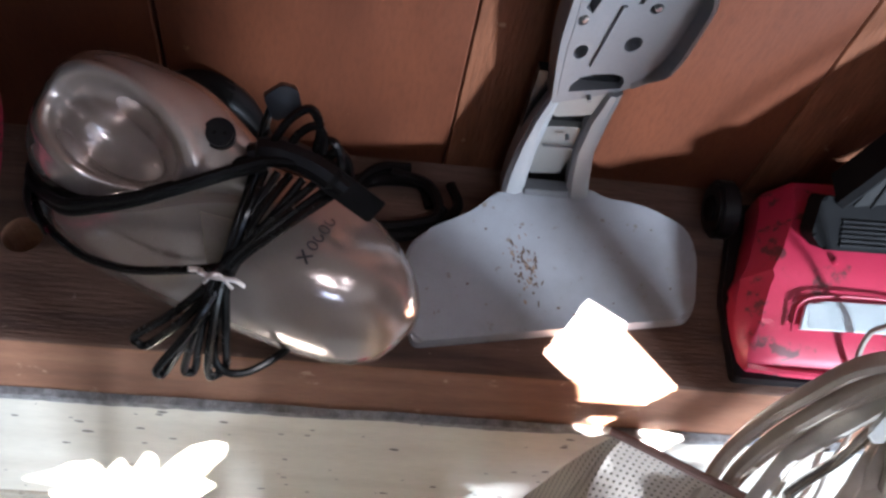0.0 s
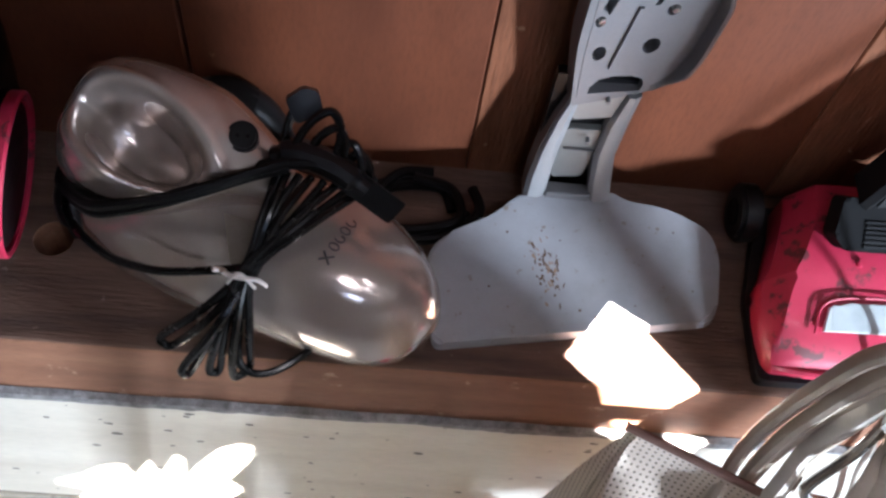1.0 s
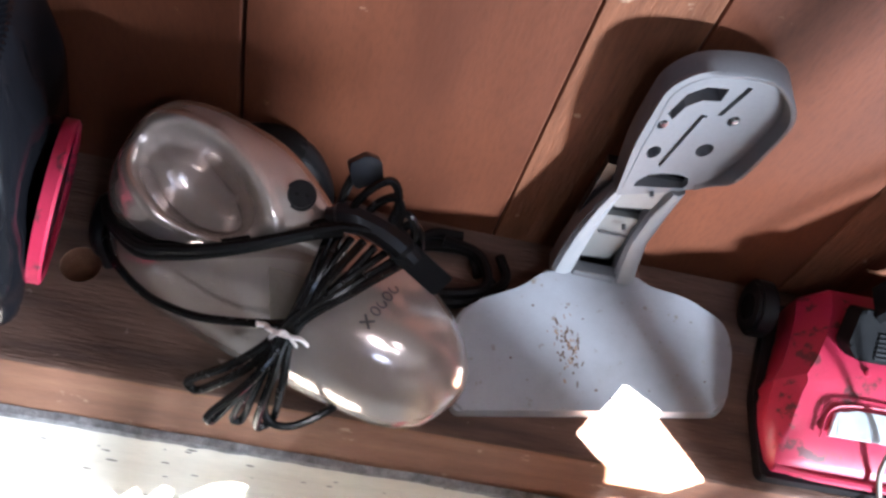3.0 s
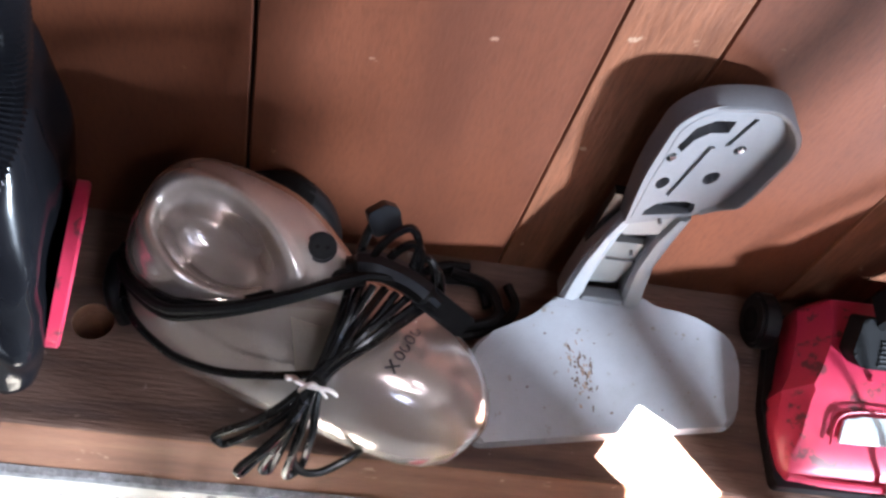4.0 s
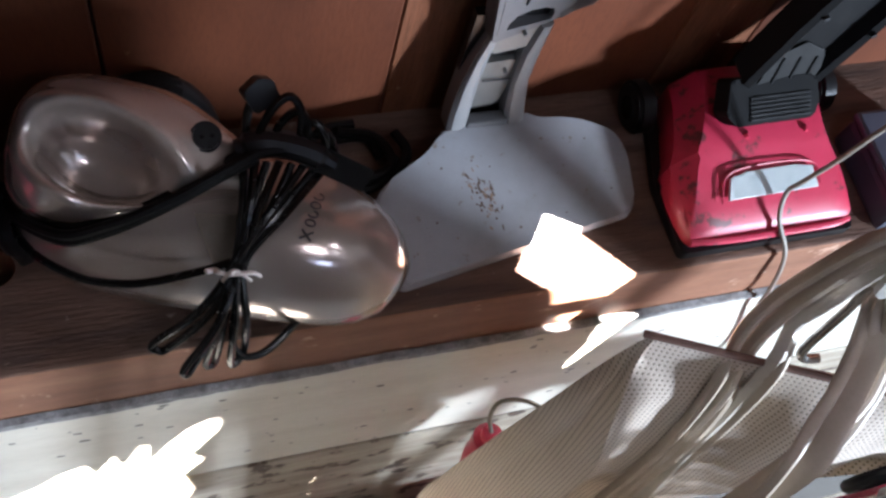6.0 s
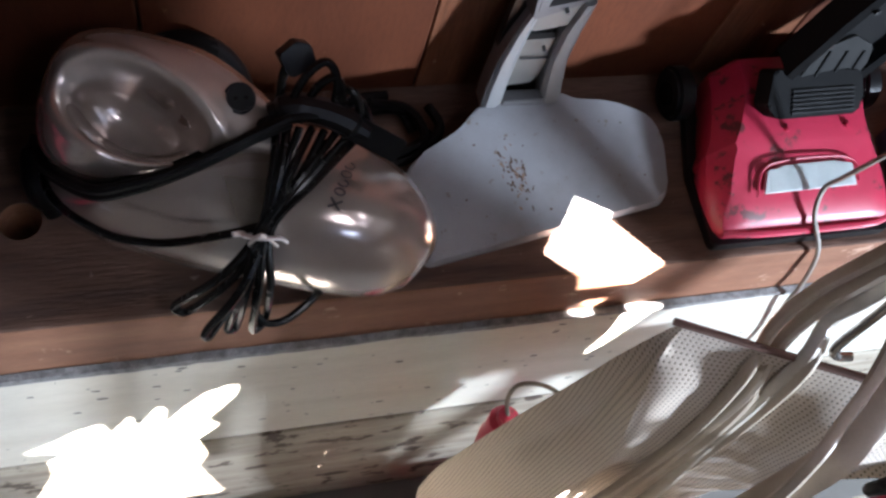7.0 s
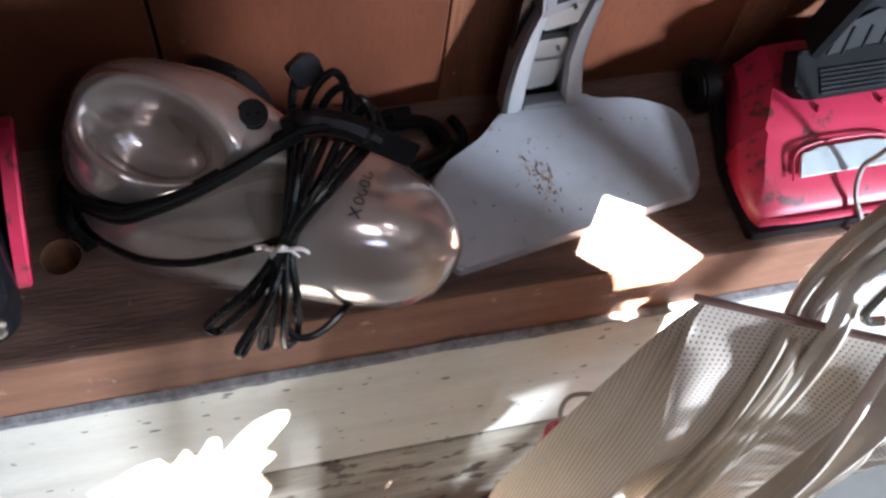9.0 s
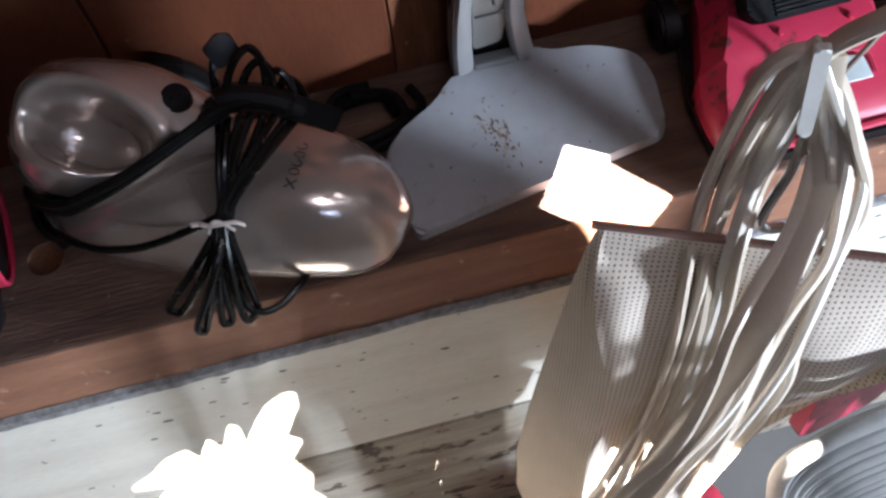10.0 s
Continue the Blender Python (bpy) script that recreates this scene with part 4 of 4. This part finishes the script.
MESH_CLOTH = mesh_cloth()
SEAM = material("brown_bag_seam", (0.16, 0.08, 0.06), 0.8, scale=60, fine=0.3)


def upright():
    t = thing("upright_vacuum", (-0.02, -0.22, GROUND), "upright vacuum with a beige perforated cloth bag and looped cord", "vacuum cleaner")
    e, f = Vector((0.89, -0.45, 0)).normalized(), Vector((0.45, 0.89, 0)).normalized()
    # half outlines by height: left end, right end, half thickness
    secs = [(0.285, -0.158, 0.185, 0.004), (0.272, -0.161, 0.182, 0.012), (0.24, -0.166, 0.168, 0.022), (0.19, -0.172, 0.135, 0.032), (0.12, -0.178, 0.092, 0.042), (0.04, -0.186, 0.052, 0.050), (-0.06, -0.195, 0.028, 0.056),
            (-0.18, -0.205, 0.015, 0.060), (-0.32, -0.215, 0.01, 0.062), (-0.5, -0.215, 0.01, 0.062), (-0.7, -0.19, 0.01, 0.056), (-0.82, -0.12, 0.0, 0.045)]
    rows, n = [], 96
    fine = []
    for (z0, a0, b0, t0), (z1, a1, b1, t1) in zip(secs, secs[1:]):
        k = max(2, int((z0 - z1) / 0.008))
        for i in range(k):
            w = i / k
            fine.append((z0 + (z1 - z0) * w, a0 + (a1 - a0) * w, b0 + (b1 - b0) * w, t0 + (t1 - t0) * w))
    fine.append(secs[-1])
    c0 = Vector((-0.015, -0.203, 0))
    b = bmesh.new()
    lay = b.loops.layers.uv.new("weave")
    grid, spans = [], []
    for z, a, c, th in fine:
        row, us = [], []
        lo, hi = a + 0.015, c + 0.015
        low = smooth((0.288 - z) / 0.07)
        ridge = lo + 0.005 + 0.052 * smooth((0.30 - z) / 0.26) + 0.03 * smooth((0.05 - z) / 0.4)
        for k in range(n):
            if k < 40:                       # the back, from right to left
                w = k / 40
                u = hi + (lo - hi) * w
                v = th * math.sin(math.pi * w) ** 0.8
            elif k < 56:                     # the narrow face up to the ridge
                w = (k - 40) / 16
                u = lo + (ridge - lo) * w
                v = -th * (1.15 * w ** 0.85 * low + 0.15 * (1 - low) * w)
                v += low * 0.006 * math.exp(-((w - 0.55 + 0.9 * (0.2 - z)) / 0.10) ** 2)
            else:                            # the broad face right of it
                w = (k - 56) / 40
                u = ridge + (hi - ridge) * w
                q = 1.15 - 0.72 * smooth(w / 0.26 + 0.28) + 0.72 * smooth(0.28) + 0.14 * smooth((w - 0.20) / 0.34) - 0.85 * smooth((w - 0.58) / 0.42) ** 1.2
                v = -th * (q * low + 0.3 * (1 - low) * math.sin(math.pi * w))
                v += low * smooth(w * 5) * (0.004 * math.sin(u * 52 + z * 17) + 0.008 * noise.noise((u * 12, z * 7, 1.3)) + 0.0025 * noise.noise((u * 45, z * 30, 4.0)))
            top = 0.03 * (u + 0.142) / 0.29 * smooth((z - 0.1) / 0.17)
            row.append(b.verts.new(c0 + e * u + f * v + Vector((0, 0, z - 0.028 + top))))
            us.append(u if u > ridge or k < 40 else ridge - (ridge - u) * 1.45)
        spans.append(us + us[:1])
        grid.append(row)
    for i in range(len(grid) - 1):
        for k in range(n):
            j = (k + 1) % n
            fc = b.faces.new((grid[i][k], grid[i][j], grid[i + 1][j], grid[i + 1][k]))
            for lp, (kk, ii) in zip(fc.loops, ((k, i), (k + 1, i), (k + 1, i + 1), (k, i + 1))):
                lp[lay].uv = (spans[ii][kk] / 0.0042, fine[ii][0] / 0.0046)
    b.faces.new(grid[0][::-1])
    b.faces.new(grid[-1])
    skin = BVHTree.FromBMesh(b)
    part("bag", b, MESH_CLOTH, t, "beige perforated cloth bag", smooth=True, angle=38)
    seam = [c0 + e * u + f * 0.0 + Vector((0, 0, 0.285 - 0.0265 + 0.03 * (u + 0.142) / 0.29)) for u in (-0.148, -0.10, -0.05, 0.0, 0.05, 0.10, 0.15, 0.19)]
    part("seam", tube(seam, 0.0030, 8, 4, flat=1.2), SEAM, t, "dark brown sewn edge", smooth=True)
    # the hook, clasp and hanging cord
    part("hook_rod", tube([(-0.032, -0.160, 0.36), (-0.034, -0.166, 0.325), (-0.046, -0.174, 0.300), (-0.051, -0.179, 0.288), (-0.046, -0.182, 0.282), (-0.036, -0.184, 0.283)], 0.0035, 10, 5), CHROME, t, "bent metal hook", smooth=True)
    part("clasp", prism(rounded([(-0.004, -0.035), (0.004, -0.035), (0.0045, 0.03), (-0.0045, 0.03)], 0.003), plane((-0.043, -0.163, 0.408), (0.9, -0.42, 0.1), (0.12, 0.1, 1)), 0.006, 0.002), CLEAR, t, "pale plastic cord clasp")
    part("top_strap", tube([(-0.040, -0.156, 0.425), (-0.034, -0.160, 0.440), (-0.020, -0.170, 0.464), (-0.002, -0.186, 0.50), (0.016, -0.215, 0.56), (0.10, -0.255, 0.66), (0.28, -0.268, 0.70), (0.445, -0.270, 0.70)], 0.0085, 10, 6, flat=0.5), CORD_BEIGE, t, "beige strap from the cord to the added tube", smooth=True)
    random.seed(21)
    near_left = [(-0.04, -0.152, 0.428), (-0.046, -0.15, 0.422), (-0.056, -0.148, 0.42), (-0.066, -0.147, 0.397), (-0.072, -0.147, 0.349), (-0.075, -0.147, 0.299), (-0.082, -0.16, 0.24), (-0.087, -0.18, 0.16), (-0.103, -0.205, 0.045), (-0.136, -0.23, -0.095), (-0.166, -0.245, -0.22), (-0.171, -0.25, -0.42)]
    near_right = [(-0.04, -0.152, 0.428), (-0.048, -0.158, 0.418), (-0.039, -0.156, 0.374), (-0.043, -0.156, 0.332), (-0.043, -0.156, 0.291), (-0.054, -0.168, 0.241), (-0.06, -0.19, 0.166), (-0.07, -0.21, 0.078), (-0.095, -0.235, -0.015), (-0.125, -0.25, -0.22), (-0.13, -0.255, -0.42)]
    far_left = [(-0.04, -0.152, 0.428), (-0.034, -0.16, 0.38), (-0.024, -0.165, 0.343), (-0.027, -0.175, 0.334), (-0.048, -0.2, 0.332), (-0.068, -0.22, 0.322), (-0.093, -0.245, 0.31), (-0.107, -0.26, 0.284), (-0.127, -0.275, 0.198), (-0.162, -0.285, 0.115), (-0.192, -0.3, -0.22), (-0.197, -0.305, -0.42)]
    far_right = [(-0.04, -0.152, 0.428), (-0.03, -0.162, 0.407), (-0.016, -0.175, 0.382), (-0.007, -0.188, 0.351), (-0.006, -0.205, 0.32), (-0.018, -0.22, 0.302), (-0.035, -0.235, 0.269), (-0.043, -0.25, 0.191), (-0.052, -0.265, 0.113), (-0.082, -0.28, -0.22), (-0.087, -0.285, -0.42)]
    for count, path, far in ((5, near_left, near_right), (9, far_left, far_right)):
        one, two = spline(path, 8), spline(far, 8)
        for i in range(count):
            ph, w = random.uniform(0, 6.28), i / (count - 1)
            pts = []
            for q in range(13):
                f0 = q / 12
                p0, p1 = one[round(f0 * (len(one) - 1))], two[round(f0 * (len(two) - 1))]
                loose = min(1.0, q / 3.0) * (1.0 if count > 5 else 0.45)
                p = p0.lerp(p1, w) + Vector((0.0042 * loose * math.sin(ph + q * 1.5), -0.004 * (i % 2) + 0.004 * loose * math.cos(ph + q * 1.1), 0.0))
                out = Vector((-0.18, -0.30, 0.60)).normalized()
                hit = skin.ray_cast(p + out * 0.3, -out, 0.306)[0]
                pts.append(hit + out * 0.007 if hit else p)
            if count > 5 and i == 1:
                part("ribbon", tube(pts, 0.0125, 10, 6, flat=0.28), CORD_BEIGE, t, "wide flat beige vinyl ribbon", smooth=True)
            else:
                part("cord", tube(pts, (0.0050 if count == 5 else 0.0040) + 0.0014 * random.random(), 8, 6, flat=0.75), CORD_PALE if i % 4 == 3 else CORD_BEIGE, t, smooth=True)
    # Unseen tube, placed to cast the slanting shade band on the foot plate.
    part("handle_tube", cyl((0.089, -0.27, -0.90), (0.463, -0.27, 0.73), 0.022, 0.022, 20, 0.002), CHROME, t, "unseen metal tube added to cast shade on the foot plate", smooth=True)
    # the folded grey hose pressed against the bag
    # Unseen lower folds and raised right ends are added to block the window light.
    for i in range(26):
        o = Vector((0.0060 * i, 0.0015 * (i % 3), -0.0145 * i + 0.002 * (i % 2)))
        pts = [Vector(p) + o for p in ((0.04, -0.285, -0.24), (0.008, -0.292, -0.10), (-0.022, -0.294, 0.03), (-0.029, -0.294, 0.095), (-0.022, -0.294, 0.128), (0.0, -0.292, 0.150), (0.04, -0.290, 0.166), (0.10, -0.285, 0.170), (0.18, -0.28, 0.155), (0.215, -0.275, 0.08), (0.23, -0.27, -0.06))]
        part("hose_fold", tube(pts, 0.0088 + 0.0016 * (i % 2), 10, 6, flat=0.5), HOSE_GREY if i % 3 else HOSE_PALE, t, "flattened grey hose fold, unseen ones added to block light", smooth=True)
    part("hose_end", tube([(0.085 + 0.022 * math.cos(k * math.pi / 6), -0.262, 0.13 + 0.034 * math.sin(k * math.pi / 6)) for k in range(13)], 0.006, 10, 4), BLACK, t, "black hose collar", smooth=True)
    part("motor_hood", box(-0.16, 0.16, -0.36, -0.12, GROUND + 0.0005, -0.80, 0.04, 4), RED, t, "red motor hood", smooth=True)
    kn = part("knob", tube([(-0.098, -0.066, -0.330), (-0.100, -0.070, -0.36), (-0.102, -0.08, -0.41), (-0.10, -0.09, -0.46)], [0.014, 0.022, 0.024, 0.018], 14, 5), RED, t, "red plastic pull knob", smooth=True)
    part("knob_wire", tube([(-0.098, -0.066, -0.335), (-0.104, -0.05, -0.30), (-0.092, -0.04, -0.275), (-0.06, -0.05, -0.265), (-0.03, -0.08, -0.27), (-0.01, -0.12, -0.29)], 0.003, 8, 5), WIRE, kn, smooth=True)
    part("red_panel", prism(rounded([(0, 0), (0.12, 0), (0.12, 0.16), (0, 0.16)], 0.02), plane((0.12, -0.18, -0.30), (1, 0.2, 0), (0, 0.1, 1)), 0.02, 0.004), RED, t, "red plastic panel")


CLEAR = material("pale_plastic", (0.6, 0.58, 0.54), 0.3, scale=40)
HOSE_GREY = material("grey_vinyl", (0.12, 0.115, 0.11), 0.5, second=(0.07, 0.068, 0.065), scale=30, fine=0.2)
HOSE_PALE = material("pale_grey_vinyl", (0.25, 0.24, 0.225), 0.5, scale=30, fine=0.2)
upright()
